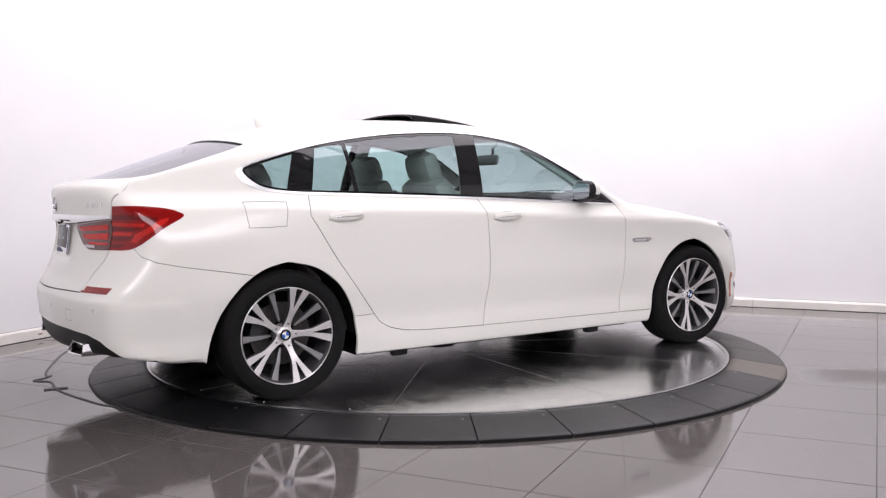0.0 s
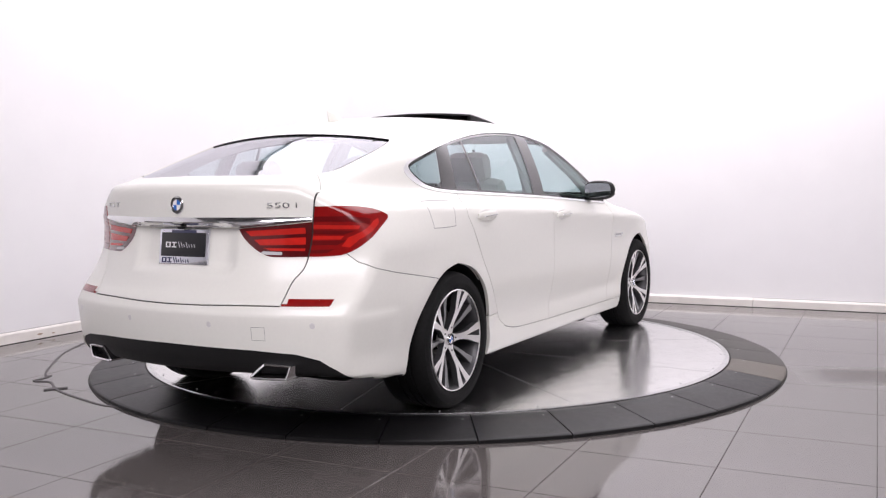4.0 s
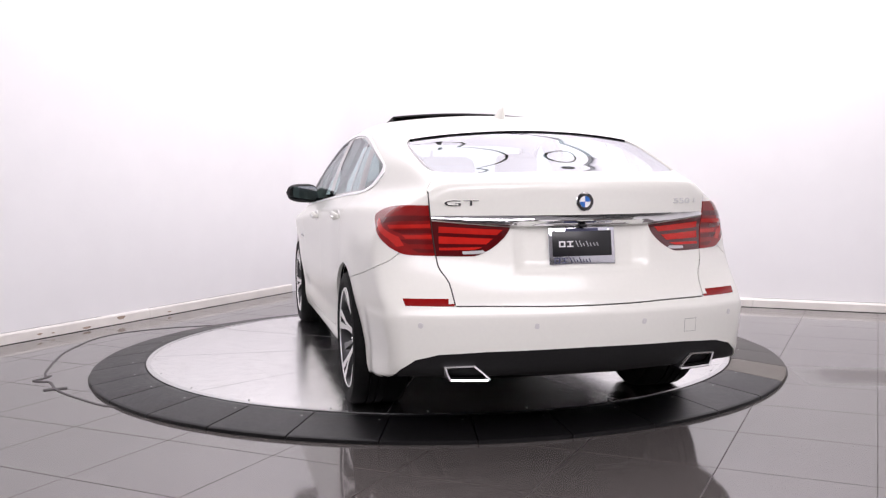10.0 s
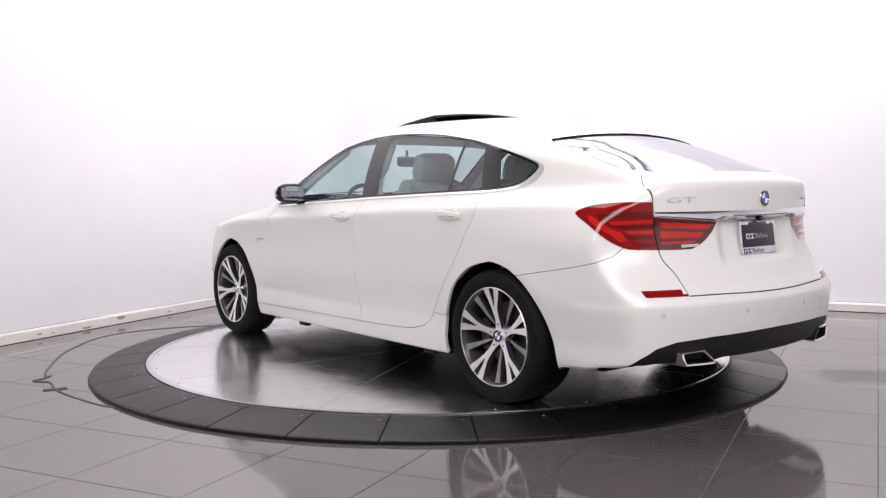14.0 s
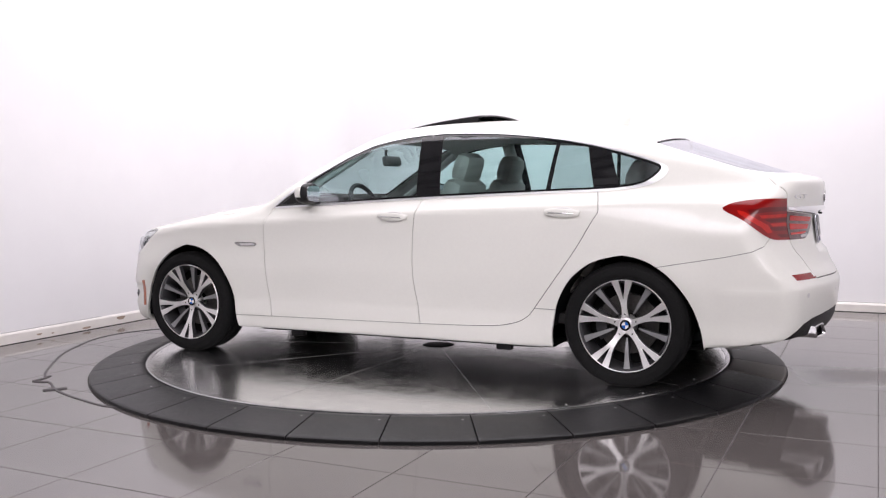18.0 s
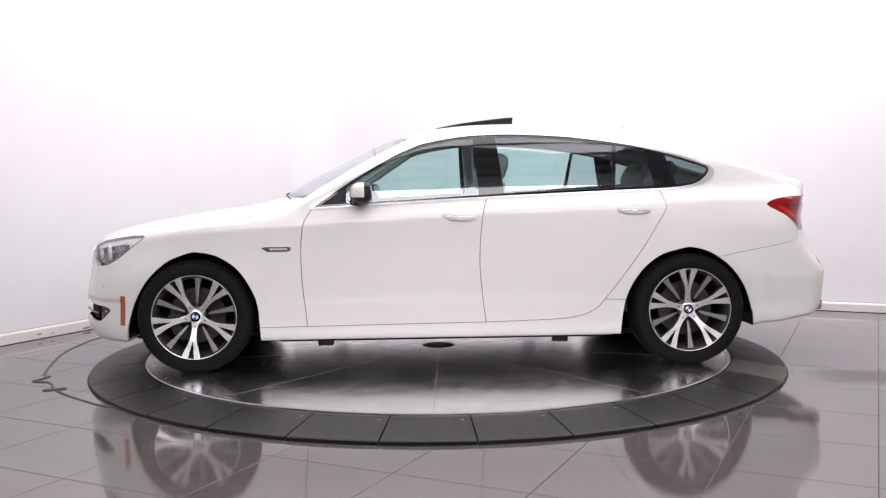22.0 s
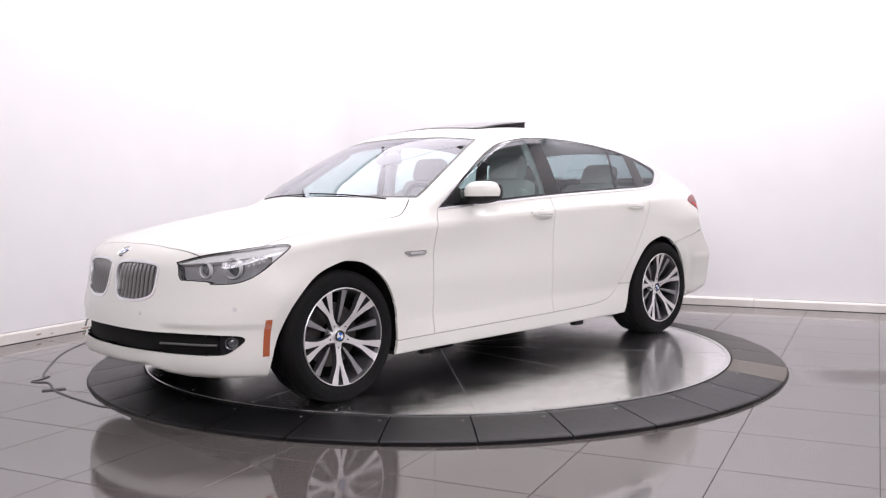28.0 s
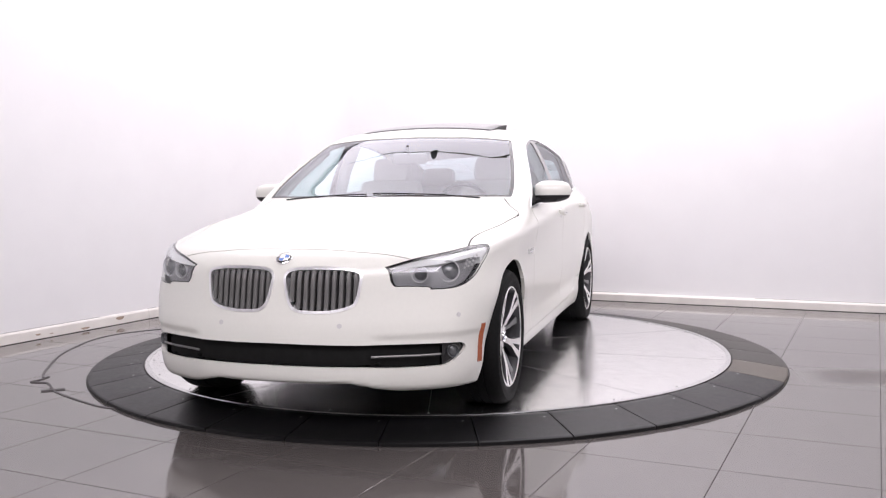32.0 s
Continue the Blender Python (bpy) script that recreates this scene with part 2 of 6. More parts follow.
def wall_strip(name, a, b, z0, z1, depth, mat, label, kind="structure"):
    """An upright slab from a to b (grid coordinates), thick to its outer side."""
    ax, bx = grid(*a), grid(*b)
    d = (bx - ax).normalized()
    out = Vector((d.y, -d.x, 0)) * -depth
    vs = [ax, bx, bx + out, ax + out]
    vs = [v + Vector((0, 0, z0)) for v in vs] + [v + Vector((0, 0, z1)) for v in vs]
    fs = [(0, 1, 5, 4), (1, 2, 6, 5), (2, 3, 7, 6), (3, 0, 4, 7), (4, 5, 6, 7), (3, 2, 1, 0)]
    return tagged(raw(name, vs, fs, mat), label, kind=kind)


wall_strip("wall_north", (UR, VB), (UL, VB), FLOOR, CEIL, -0.15, M_WALL, "plain bright white painted studio wall")
wall_strip("wall_west", (UL, VB), (UL, VF), FLOOR, CEIL, -0.15, M_WALL, "plain bright white painted studio wall")
wall_strip("wall_south", (UL, VF), (0.3, VF), FLOOR, CEIL, -0.15, M_WALL, "plain white wall behind the camera")
wall_strip("wall_south_bay", (0.3, VF), (5.0, VF), FLOOR, CEIL, -0.15, M_BACK, "dark grey wall bay behind the camera")
wall_strip("wall_south_end", (5.0, VF), (UR, VF), FLOOR, CEIL, -0.15, M_WALL, "plain white wall behind the camera")
wall_strip("wall_east", (UR, VF), (UR, VB), FLOOR, CEIL, -0.15, M_WALL, "plain white studio side wall")
# coved corner between the two seen walls
cove = []
for i in range(37):
    a = radians(180 - 90 * i / 36)
    cove.append(grid(UL + 0.5 + 0.5 * math.cos(a) + 0.001, VB - 0.5 + 0.5 * math.sin(a) - 0.001))
cv = [p + Vector((0, 0, FLOOR)) for p in cove] + [p + Vector((0, 0, CEIL)) for p in cove]
corner = tagged(raw("wall_corner_cove", cv, [(i, i + 1, i + 38, i + 37) for i in range(36)], M_WALL, smooth=True), "rounded white corner between two walls", kind="structure")
hollow = grid(UL + 0.502, VB - 0.502)
corner.data.normals_split_custom_set_from_vertices([tuple((hollow - Vector((p.x, p.y, 0))).normalized()) for p in cv])
raw_c = [grid(UL, VF, CEIL), grid(UR, VF, CEIL), grid(UR, VB, CEIL), grid(UL, VB, CEIL)]
raw_c += [p + Vector((0, 0, 0.15)) for p in raw_c]
tagged(raw("ceiling", raw_c, [(3, 2, 1, 0), (4, 5, 6, 7), (0, 1, 5, 4), (1, 2, 6, 5), (2, 3, 7, 6), (3, 0, 4, 7)], M_CEIL), "grey painted studio ceiling", kind="structure")
# slab under the tiles
fl = [grid(UL - 0.1, VF - 0.1, FLOOR - 0.004), grid(UR + 0.1, VF - 0.1, FLOOR - 0.004), grid(UR + 0.1, VB + 0.1, FLOOR - 0.004), grid(UL - 0.1, VB + 0.1, FLOOR - 0.004)]
fl += [p - Vector((0, 0, 0.1)) for p in fl]
floor = tagged(raw("floor", fl, [(0, 1, 2, 3), (7, 6, 5, 4), (4, 5, 1, 0), (5, 6, 2, 1), (6, 7, 3, 2), (7, 4, 0, 3)], M_GROUT), "polished grey square tile floor", kind="structure")


def motions():
    rows = [(t, Matrix.Rotation(radians(a), 4, "Z")) for t, a in TURN]
    walk(disc, rows)
    walk(car, [(t, m @ Matrix.Translation((-OFF[0], -OFF[1], 0))) for t, m in rows])
# ---- the car's skin: one smooth closed form, cut into its panels ----
def curve1(xs, ys):
    """A smooth curve through knots (monotone cubic)."""
    xs, ys = np.array(xs, float), np.array(ys, float)
    h = np.diff(xs)
    d = np.diff(ys) / h
    m = np.zeros(len(xs))
    m[0], m[-1] = d[0], d[-1]
    for i in range(1, len(xs) - 1):
        if d[i - 1] * d[i] > 0:
            w1, w2 = 2 * h[i] + h[i - 1], h[i] + 2 * h[i - 1]
            m[i] = (w1 + w2) / (w1 / d[i - 1] + w2 / d[i])

    def f(x):
        x = np.asarray(x, float)
        i = np.clip(np.searchsorted(xs, x) - 1, 0, len(h) - 1)
        s = (x - xs[i]) / h[i]
        s2 = np.clip(s, 0, 1)
        v = (ys[i] * (1 + 2 * s2) * (1 - s2) ** 2 + h[i] * m[i] * s2 * (1 - s2) ** 2
             + ys[i + 1] * s2 * s2 * (3 - 2 * s2) + h[i] * m[i + 1] * s2 * s2 * (s2 - 1))
        return v + np.where(s > 1, (s - 1) * h[i] * m[i + 1], 0) + np.where(s < 0, s * h[i] * m[i], 0)
    return f


def ramp(a, b, x):
    s = np.clip((np.asarray(x, float) - a) / (b - a), 0, 1)
    return s * s * (3 - 2 * s)


def smax(a, b, k):
    h = np.maximum(k - np.abs(a - b), 0) / k
    return np.maximum(a, b) + h * h * k * 0.25


# half width along the car, its change with height, and the lean of the cabin
W_PLAN = curve1([-2.62, -2.45, -2.25, -2.0, -1.7, -1.4, -0.8, 0.0, 0.8, 1.4, 1.75, 1.95, 2.15, 2.3, 2.42],
                [0.80, 0.848, 0.880, 0.905, 0.925, 0.932, 0.922, 0.922, 0.924, 0.93, 0.918, 0.897, 0.850, 0.79, 0.70])
W_LOW = curve1([0.1, 0.2, 0.25, 0.30, 0.36, 0.45, 0.60, 0.72], [-0.11, -0.07, -0.054, -0.046, -0.044, -0.030, -0.006, 0.0])
W_UP = curve1([-0.34, -0.22, -0.15, -0.105, -0.092, -0.06, -0.02, 0.0, 0.06, 0.15, 0.25, 0.35, 0.42, 0.5, 0.62],
              [0.0, -0.006, -0.0115, -0.0175, -0.023, -0.052, -0.0865, -0.10, -0.122, -0.158, -0.205, -0.26, -0.307, -0.38, -0.53])
W_REAR = curve1([-2.6, -2.3, -2.0, -1.7, -1.3, -0.8, 0.0, 0.8, 1.3, 1.8, 2.4, 2.6], [0.20, 0.165, 0.115, 0.06, 0.02, 0.0, -0.03, -0.06, -0.06, -0.03, 0.0, 0.0])
W_FRONT = curve1([-3.0, 1.4, 1.7, 1.9, 2.1, 2.3], [0.0, 0.0, 0.018, 0.03, 0.05, 0.07])
BELT = curve1([-2.5, -1.7, -1.36, -0.44, 0.46, 0.8, 1.2, 2.0], [1.125, 1.118, 1.104, 1.069, 1.024, 1.006, 0.985, 0.955])
# middle line of the top
TOP = curve1([-2.70, -2.58, -2.54, -2.48, -2.40, -2.24, -1.9, -1.74, -1.37, -1.1, -0.8, -0.45, -0.2, 0.0, 0.15, 0.3, 0.6, 0.9, 1.06, 1.14, 1.25, 1.5, 1.75, 2.0, 2.2, 2.30, 2.36, 2.42, 2.5],
             [1.00, 1.12, 1.146, 1.160, 1.178, 1.228, 1.348, 1.402, 1.496, 1.537, 1.556, 1.562, 1.553, 1.535, 1.508, 1.460, 1.328, 1.176, 1.082, 1.046, 1.020, 0.985, 0.948, 0.903, 0.852, 0.811, 0.770, 0.70, 0.55])
CROWN = curve1([-2.6, -2.2, -1.6, -0.8, 0.0, 0.5, 1.0, 1.5, 2.1, 2.4], [0.06, 0.09, 0.13, 0.125, 0.10, 0.05, 0.05, 0.085, 0.13, 0.12])
BOW_TOP = curve1([-2.6, -2.2, -1.7, -1.2, -0.6, 0.0, 0.5, 1.1, 1.35, 1.8], [-0.12, -0.14, -0.14, -0.05, 0.0, 0.12, 0.27, 0.27, 0.12, 0.0])
NOSE = curve1([0.12, 0.18, 0.22, 0.28, 0.34, 0.42, 0.50, 0.56, 0.62, 0.70, 0.76, 0.82, 0.90],
              [2.30, 2.35, 2.385, 2.402, 2.405, 2.40, 2.39, 2.376, 2.364, 2.352, 2.338, 2.308, 2.24])
TAIL = curve1([0.12, 0.20, 0.28, 0.36, 0.46, 0.565, 0.578, 0.60, 0.625, 0.66, 0.74, 0.84, 0.92, 0.98, 1.04, 1.10, 1.16, 1.3],
              [-2.38, -2.46, -2.55, -2.592, -2.604, -2.612, -2.606, -2.597, -2.586, -2.565, -2.535, -2.513, -2.503, -2.512, -2.515, -2.52, -2.535, -2.56])


def f_side(x, y, z):
    ay = np.abs(y)
    zr = z - BELT(x)
    w = W_PLAN(x) + W_LOW(z) + W_UP(zr) - W_REAR(x) * ramp(-0.30, 0.10, zr) - W_FRONT(x) * ramp(-0.38, -0.16, zr)
    # lips of the wheel arches stand a little proud
    for cx, cz, r in ((1.548, 0.335, 0.41), (-1.54, 0.325, 0.415)):
        d = np.hypot(x - cx, z - cz)
        w = w + 0.006 * np.exp(-((d - r - 0.01) / 0.06) ** 2) * ramp(0.1, 0.4, z)
    # light-catching hollow along the lower doors
    w = w - 0.0045 * np.exp(-((z - 0.40) / 0.05) ** 2) * ramp(1.15, 0.95, np.abs(x))
    w = w - 0.011 * ramp(0.465, 0.425, z) * ramp(1.9, 2.05, x)
    # shoulder of the rear bumper
    w = w + 0.009 * ramp(0.582, 0.558, z) * ramp(-1.98, -2.12, x)
    return ay - w


def f_top(x, y, z):
    ay = np.abs(y)
    xs = x + BOW_TOP(x) * ay * ay
    t = TOP(xs) - CROWN(x) * ay * ay
    # two soft creases on the bonnet
    t = t + 0.006 * np.exp(-((ay - 0.36 - 0.10 * (1.9 - x)) / 0.09) ** 2) * ramp(2.3, 1.9, x) * ramp(1.0, 1.3, x)
    return z - t


def f_front(x, y, z):
    ay = np.abs(y)
    inset = 0.015 * ramp(0.465, 0.425, z) * ramp(0.40, 0.52, ay)
    return (x - NOSE(z) + inset + 0.34 * ay ** 2 + 0.20 * ay ** 6) * 0.95


def f_rear(x, y, z):
    ay = np.abs(y)
    recess = 0.035 * ramp(0.34, 0.25, ay) * ramp(0.73, 0.78, z) * ramp(0.975, 0.955, z)
    return (TAIL(z) + recess - x + (0.22 + 0.12 * ramp(0.55, 0.85, z)) * ay ** 2 + 0.10 * ay ** 6) * 0.95


def f_low(x, y, z):
    return 0.185 + 0.045 * ramp(0.56, 0.30, np.abs(y)) * ramp(1.95, 2.1, x) + 0.06 * ramp(-1.8, -2.05, x) + 0.045 * ramp(-2.05, -2.4, x) - z


def skin(x, y, z):
    f = smax(f_side(x, y, z), f_top(x, y, z), 0.05 + 0.04 * ramp(0.9, 0.2, x) * ramp(-2.2, -1.6, x))
    f = smax(f, f_front(x, y, z), 0.09)
    f = smax(f, f_rear(x, y, z), 0.06)
    return smax(f, f_low(x, y, z), 0.02)


def skin_normal(p):
    e = 0.004
    x, y, z = p[:, 0], p[:, 1], p[:, 2]
    g = np.stack([skin(x + e, y, z) - skin(x - e, y, z), skin(x, y + e, z) - skin(x, y - e, z), skin(x, y, z + e) - skin(x, y, z - e)], 1)
    return g / np.maximum(np.linalg.norm(g, axis=1, keepdims=True), 1e-9)


def onto_skin(a, b):
    """Where the ways from a (inside) to b (outside) leave the skin."""
    lo, hi = np.zeros(len(a)), np.ones(len(a))
    for _ in range(26):
        mid = (lo + hi) / 2
        p = a + (b - a) * mid[:, None]
        inside = skin(p[:, 0], p[:, 1], p[:, 2]) < 0
        lo, hi = np.where(inside, mid, lo), np.where(inside, hi, mid)
    return a + (b - a) * lo[:, None]


STEP = 0.034


def base_faces():
    """The near half (y >= 0) of the skin as quads."""
    def axis(a, b):
        return np.linspace(a, b, max(2, round((b - a) / STEP) + 1))
    X, Yv, Z = axis(-2.75, 2.55), axis(0, 1.05), axis(0.08, 1.66)
    quads = []
    for fixed, val, (A, B) in (("y", 1.05, (X, Z)), ("z", 1.66, (X, Yv)), ("z", 0.08, (X, Yv)), ("x", 2.55, (Yv, Z)), ("x", -2.75, (Yv, Z))):
        a, b = np.meshgrid(A, B, indexing="ij")
        c = np.full_like(a, val)
        q = {"x": (c, a, b), "y": (a, c, b), "z": (a, b, c)}[fixed]
        q = np.stack([v.ravel() for v in q], 1)
        p0 = np.stack([np.clip(q[:, 0], -1.7, 1.75), np.clip(q[:, 1], 0, 0.42), np.clip(q[:, 2], 0.5, 0.6)], 1)
        far = p0 + (q - p0) * 1.15
        p = onto_skin(p0, far)
        p[q[:, 1] < 1e-9, 1] = 0
        p = p.reshape(a.shape + (3,))
        for i in range(a.shape[0] - 1):
            for j in range(a.shape[1] - 1):
                quads.append([tuple(p[i, j]), tuple(p[i + 1, j]), tuple(p[i + 1, j + 1]), tuple(p[i, j + 1])])
    return quads


def inside(poly, u, v):
    r, j = False, len(poly) - 1
    for i in range(len(poly)):
        (ui, vi), (uj, vj) = poly[i], poly[j]
        if (vi > v) != (vj > v) and u < (uj - ui) * (v - vi) / (vj - vi) + ui:
            r = not r
        j = i
    return r


AXES2 = {"side": (0, 2), "end": (1, 2), "top": (0, 1)}


def split(face, ia, ib, a, b):
    """Cuts a flat convex face by the upright plane over the line a-b."""
    nx, ny = -(b[1] - a[1]), b[0] - a[0]
    ln = math.hypot(nx, ny)
    d = [((p[ia] - a[0]) * nx + (p[ib] - a[1]) * ny) / ln for p in face]
    eps = 2e-4
    if max(d) < eps or min(d) > -eps:
        return None
    one, two = [], []
    for i, p in enumerate(face):
        q, dp, dq = face[(i + 1) % len(face)], d[i], d[(i + 1) % len(face)]
        if dp >= -eps:
            one.append(p)
        if dp <= eps:
            two.append(p)
        if (dp > eps and dq < -eps) or (dp < -eps and dq > eps):
            s = dp / (dp - dq)
            c = tuple(p[k] + s * (q[k] - p[k]) for k in range(3))
            one.append(c)
            two.append(c)
    return (one, two) if len(one) > 2 and len(two) > 2 else None


class Skin:
    def __init__(self, faces):
        self.f = [(f, "body") for f in faces]

    def imprint(self, view, poly, label, where, only=None):
        """Cuts the outline poly, seen along a main axis, into the skin and names what lies in it."""
        ia, ib = AXES2[view]
        us, vs = [p[0] for p in poly], [p[1] for p in poly]
        lo, hi = (min(us), min(vs)), (max(us), max(vs))
        keep, work = [], []
        for f, n in self.f:
            fu, fv = [p[ia] for p in f], [p[ib] for p in f]
            if max(fu) < lo[0] or min(fu) > hi[0] or max(fv) < lo[1] or min(fv) > hi[1] or (only and n not in only):
                keep.append((f, n))
                continue
            c = [sum(p[k] for p in f) / len(f) for k in range(3)]
            if where(*c):
                work.append((f, n))
            else:
                keep.append((f, n))
        for i in range(len(poly)):
            a, b = poly[i - 1], poly[i]
            sl, sh = (min(a[0], b[0]), min(a[1], b[1])), (max(a[0], b[0]), max(a[1], b[1]))
            if sh[0] - sl[0] + sh[1] - sl[1] < 1e-6:
                continue
            out = []
            for f, n in work:
                fu, fv = [p[ia] for p in f], [p[ib] for p in f]
                if max(fu) < sl[0] - 1e-4 or min(fu) > sh[0] + 1e-4 or max(fv) < sl[1] - 1e-4 or min(fv) > sh[1] + 1e-4:
                    out.append((f, n))
                    continue
                r = split(f, ia, ib, a, b)
                if r:
                    out.append((r[0], n))
                    out.append((r[1], n))
                else:
                    out.append((f, n))
            work = out
        for f, n in work:
            c = [sum(p[k] for p in f) / len(f) for k in range(3)]
            keep.append((f, label if inside(poly, c[ia], c[ib]) else n))
        self.f = keep

    def take(self, *labels):
        return [f for f, n in self.f if n in labels]


def rounded(pts, steps=5, closed=True):
    """A smooth outline through points (Catmull-Rom); a point given twice stays a corner."""
    pts = [tuple(p) for p in pts]
    n = len(pts)
    out = []
    for i in range(n if closed else n - 1):
        p1, p2 = pts[i], pts[(i + 1) % n]
        if p1 == p2:
            continue
        p0 = pts[(i - 1) % n] if (closed or i) else p1
        p3 = pts[(i + 2) % n] if (closed or i + 2 < n) else p2
        for k in range(steps):
            s = k / steps
            out.append(tuple(0.5 * (2 * p1[c] + (p2[c] - p0[c]) * s + (2 * p0[c] - 5 * p1[c] + 4 * p2[c] - p3[c]) * s * s
                                    + (3 * p1[c] - p0[c] - 3 * p2[c] + p3[c]) * s ** 3) for c in range(2)))
    if not closed:
        out.append(pts[-1])
    return out


def ribbon(line, width):
    """The outline of a band of that width along an open line."""
    left, right = [], []
    for i, p in enumerate(line):
        a, b = line[max(i - 1, 0)], line[min(i + 1, len(line) - 1)]
        dx, dy = b[0] - a[0], b[1] - a[1]
        ln = math.hypot(dx, dy) or 1
        left.append((p[0] - dy / ln * width / 2, p[1] + dx / ln * width / 2))
        right.append((p[0] + dy / ln * width / 2, p[1] - dx / ln * width / 2))
    return left + right[::-1]


def shrink(poly, d):
    """The outline moved inwards by d (outwards where d is negative)."""
    area2 = sum(poly[i - 1][0] * poly[i][1] - poly[i][0] * poly[i - 1][1] for i in range(len(poly)))
    s = 1 if area2 > 0 else -1
    out = []
    for i, p in enumerate(poly):
        a, b = poly[i - 1], poly[(i + 1) % len(poly)]
        dx, dy = b[0] - a[0], b[1] - a[1]
        ln = math.hypot(dx, dy) or 1
        out.append((p[0] - s * dy / ln * d, p[1] + s * dx / ln * d))
    return out


def shell(name, faces, mat, parent, mirror=False, offset=0.0, rim=0.0, label="", both=False, thick=0.0):
    """A panel from faces of the skin, moved along the normals by offset, with edges turned in by rim, smooth by the skin's own normals."""
    index, verts, polys = {}, [], []

    def at(p):
        k = (round(p[0] * 5000), round(p[1] * 5000), round(p[2] * 5000))
        if k not in index:
            index[k] = len(verts)
            verts.append(p)
        return index[k]
    for f in faces:
        q = []
        for p in f:
            i = at(p)
            if i not in q:
                q.append(i)
        if len(q) > 2:
            polys.append(q)
    if not polys:
        return None
    v = np.array(verts)
    n = skin_normal(v)
    # cut points settle onto the curved skin
    d = skin(v[:, 0], v[:, 1], v[:, 2])
    v = v - n * np.clip(d, -0.01, 0.01)[:, None]
    v[np.abs(np.array(verts)[:, 1]) < 1e-6, 1] = 0
    n = skin_normal(v)
    v = v + n * offset
    if both:
        k = len(v)
        m = np.array([1, -1, 1.0])
        v, n = np.vstack([v, v * m]), np.vstack([n, n * m])
        polys = polys + [[i + k for i in q] for q in polys]
    # wind every face along the skin's normals
    out = []
    for q in polys:
        a = np.zeros(3)
        for i in range(1, len(q) - 1):
            a += np.cross(v[q[i]] - v[q[0]], v[q[i + 1]] - v[q[0]])
        out.append(q if a @ n[q].sum(0) > 0 else q[::-1])
    polys = out
    if rim:
        count = {}
        for q in polys:
            for i in range(len(q)):
                e = (q[i - 1], q[i])
                count[e] = count.get(e, 0) + 1
        edge = [e for e in count if (e[1], e[0]) not in count and not (abs(v[e[0], 1]) < 1e-4 and abs(v[e[1], 1]) < 1e-4)]
        ids = {}
        ev, en = [], []
        for a, b in edge:
            side = np.cross(v[b] - v[a], n[a])
            side /= np.linalg.norm(side) + 1e-9
            for i in (a, b):
                if i not in ids:
                    ids[i] = len(v) + len(ev)
                    ev += [v[i], v[i] - n[i] * rim]
                    en += [side, side]
        for a, b in edge:
            polys.append([ids[b], ids[a], ids[a] + 1, ids[b] + 1])
        if ev:
            v, n = np.vstack([v, ev]), np.vstack([n, en])
    if mirror:
        m = np.array([1, -1, 1.0])
        v, n = v * m, n * m
        polys = [q[::-1] for q in polys]
    mesh = bpy.data.meshes.new(name)
    mesh.from_pydata(v.tolist(), [], [list(map(int, q)) for q in polys])
    mesh.shade_smooth()
    mesh.normals_split_custom_set_from_vertices([tuple(x) for x in n])
    ob = put(name, mesh, mat, parent, label)
    if thick:
        s = ob.modifiers.new("thickness", "SOLIDIFY")
        s.thickness, s.offset = thick, -1
    return ob
car = tagged(new("car"), "white fastback car with two-tone alloy wheels and raised sunroof", "car")
quads = base_faces()
belly = [f for f in quads if max(p[2] for p in f) < 0.30 and max(p[1] for p in f) < 0.62 and max(p[0] for p in f) < 1.75 and min(p[0] for p in f) > -1.9]
skip = set(map(id, belly))
body = Skin([f for f in quads if id(f) not in skip])


def near_side(x, y, z):
    return y > 0.30 and z > 0.17


def tail_end(x, y, z):
    return x < -1.9


def lamp_side(x, y, z):
    return y > 0.45


def nose_end(x, y, z):
    return x > 1.75


def upper(x, y, z):
    return z > 0.74


def arc(cx, cz, r, n=30):
    return [(cx + r * math.cos(radians(180 * i / n)), cz + r * math.sin(radians(180 * i / n))) for i in range(n + 1)] + [(cx - r, 0.1), (cx + r, 0.1)]


ARCHES = ((1.548, 0.335, 0.412), (-1.54, 0.325, 0.416))
ARCH_F = rounded([(1.963, 0.10), (1.963, 0.10), (1.960, 0.22), (1.934, 0.345), (1.882, 0.471), (1.806, 0.585), (1.697, 0.683), (1.567, 0.736), (1.493, 0.743), (1.376, 0.714), (1.251, 0.621), (1.160, 0.451), (1.140, 0.277), (1.135, 0.10), (1.135, 0.10)], 4)
ARCH_R = rounded([(-1.112, 0.10), (-1.112, 0.10), (-1.108, 0.22), (-1.118, 0.335), (-1.150, 0.466), (-1.228, 0.597), (-1.346, 0.691), (-1.484, 0.731), (-1.555, 0.734), (-1.671, 0.699), (-1.79, 0.613), (-1.888, 0.483), (-1.945, 0.336), (-1.962, 0.22), (-1.968, 0.10), (-1.968, 0.10)], 4)
for a in (ARCH_F, ARCH_R):
    body.imprint("side", a, "hole", near_side)

# fine cuts where the skin bends sharply
for y0, y1, z0, z1 in ((0.38, 1.0, 0.425, 0.465), (0.38, 1.0, 0.44, 0.45), (-0.1, 1.0, 0.20, 0.27), (0.36, 0.47, 0.15, 0.30), (0.39, 0.43, 0.15, 0.30)):
    body.imprint("end", [(y0, z0), (y0, z1), (y1, z1), (y1, z0)], "body", lambda x, y, z: x > 1.85, ("body",))
for z0, z1 in ((0.56, 0.582), (0.60, 0.63), (0.94, 0.97)):
    body.imprint("end", [(-0.1, z0), (-0.1, z1), (1.0, z1), (1.0, z0)], "body", tail_end, ("body",))

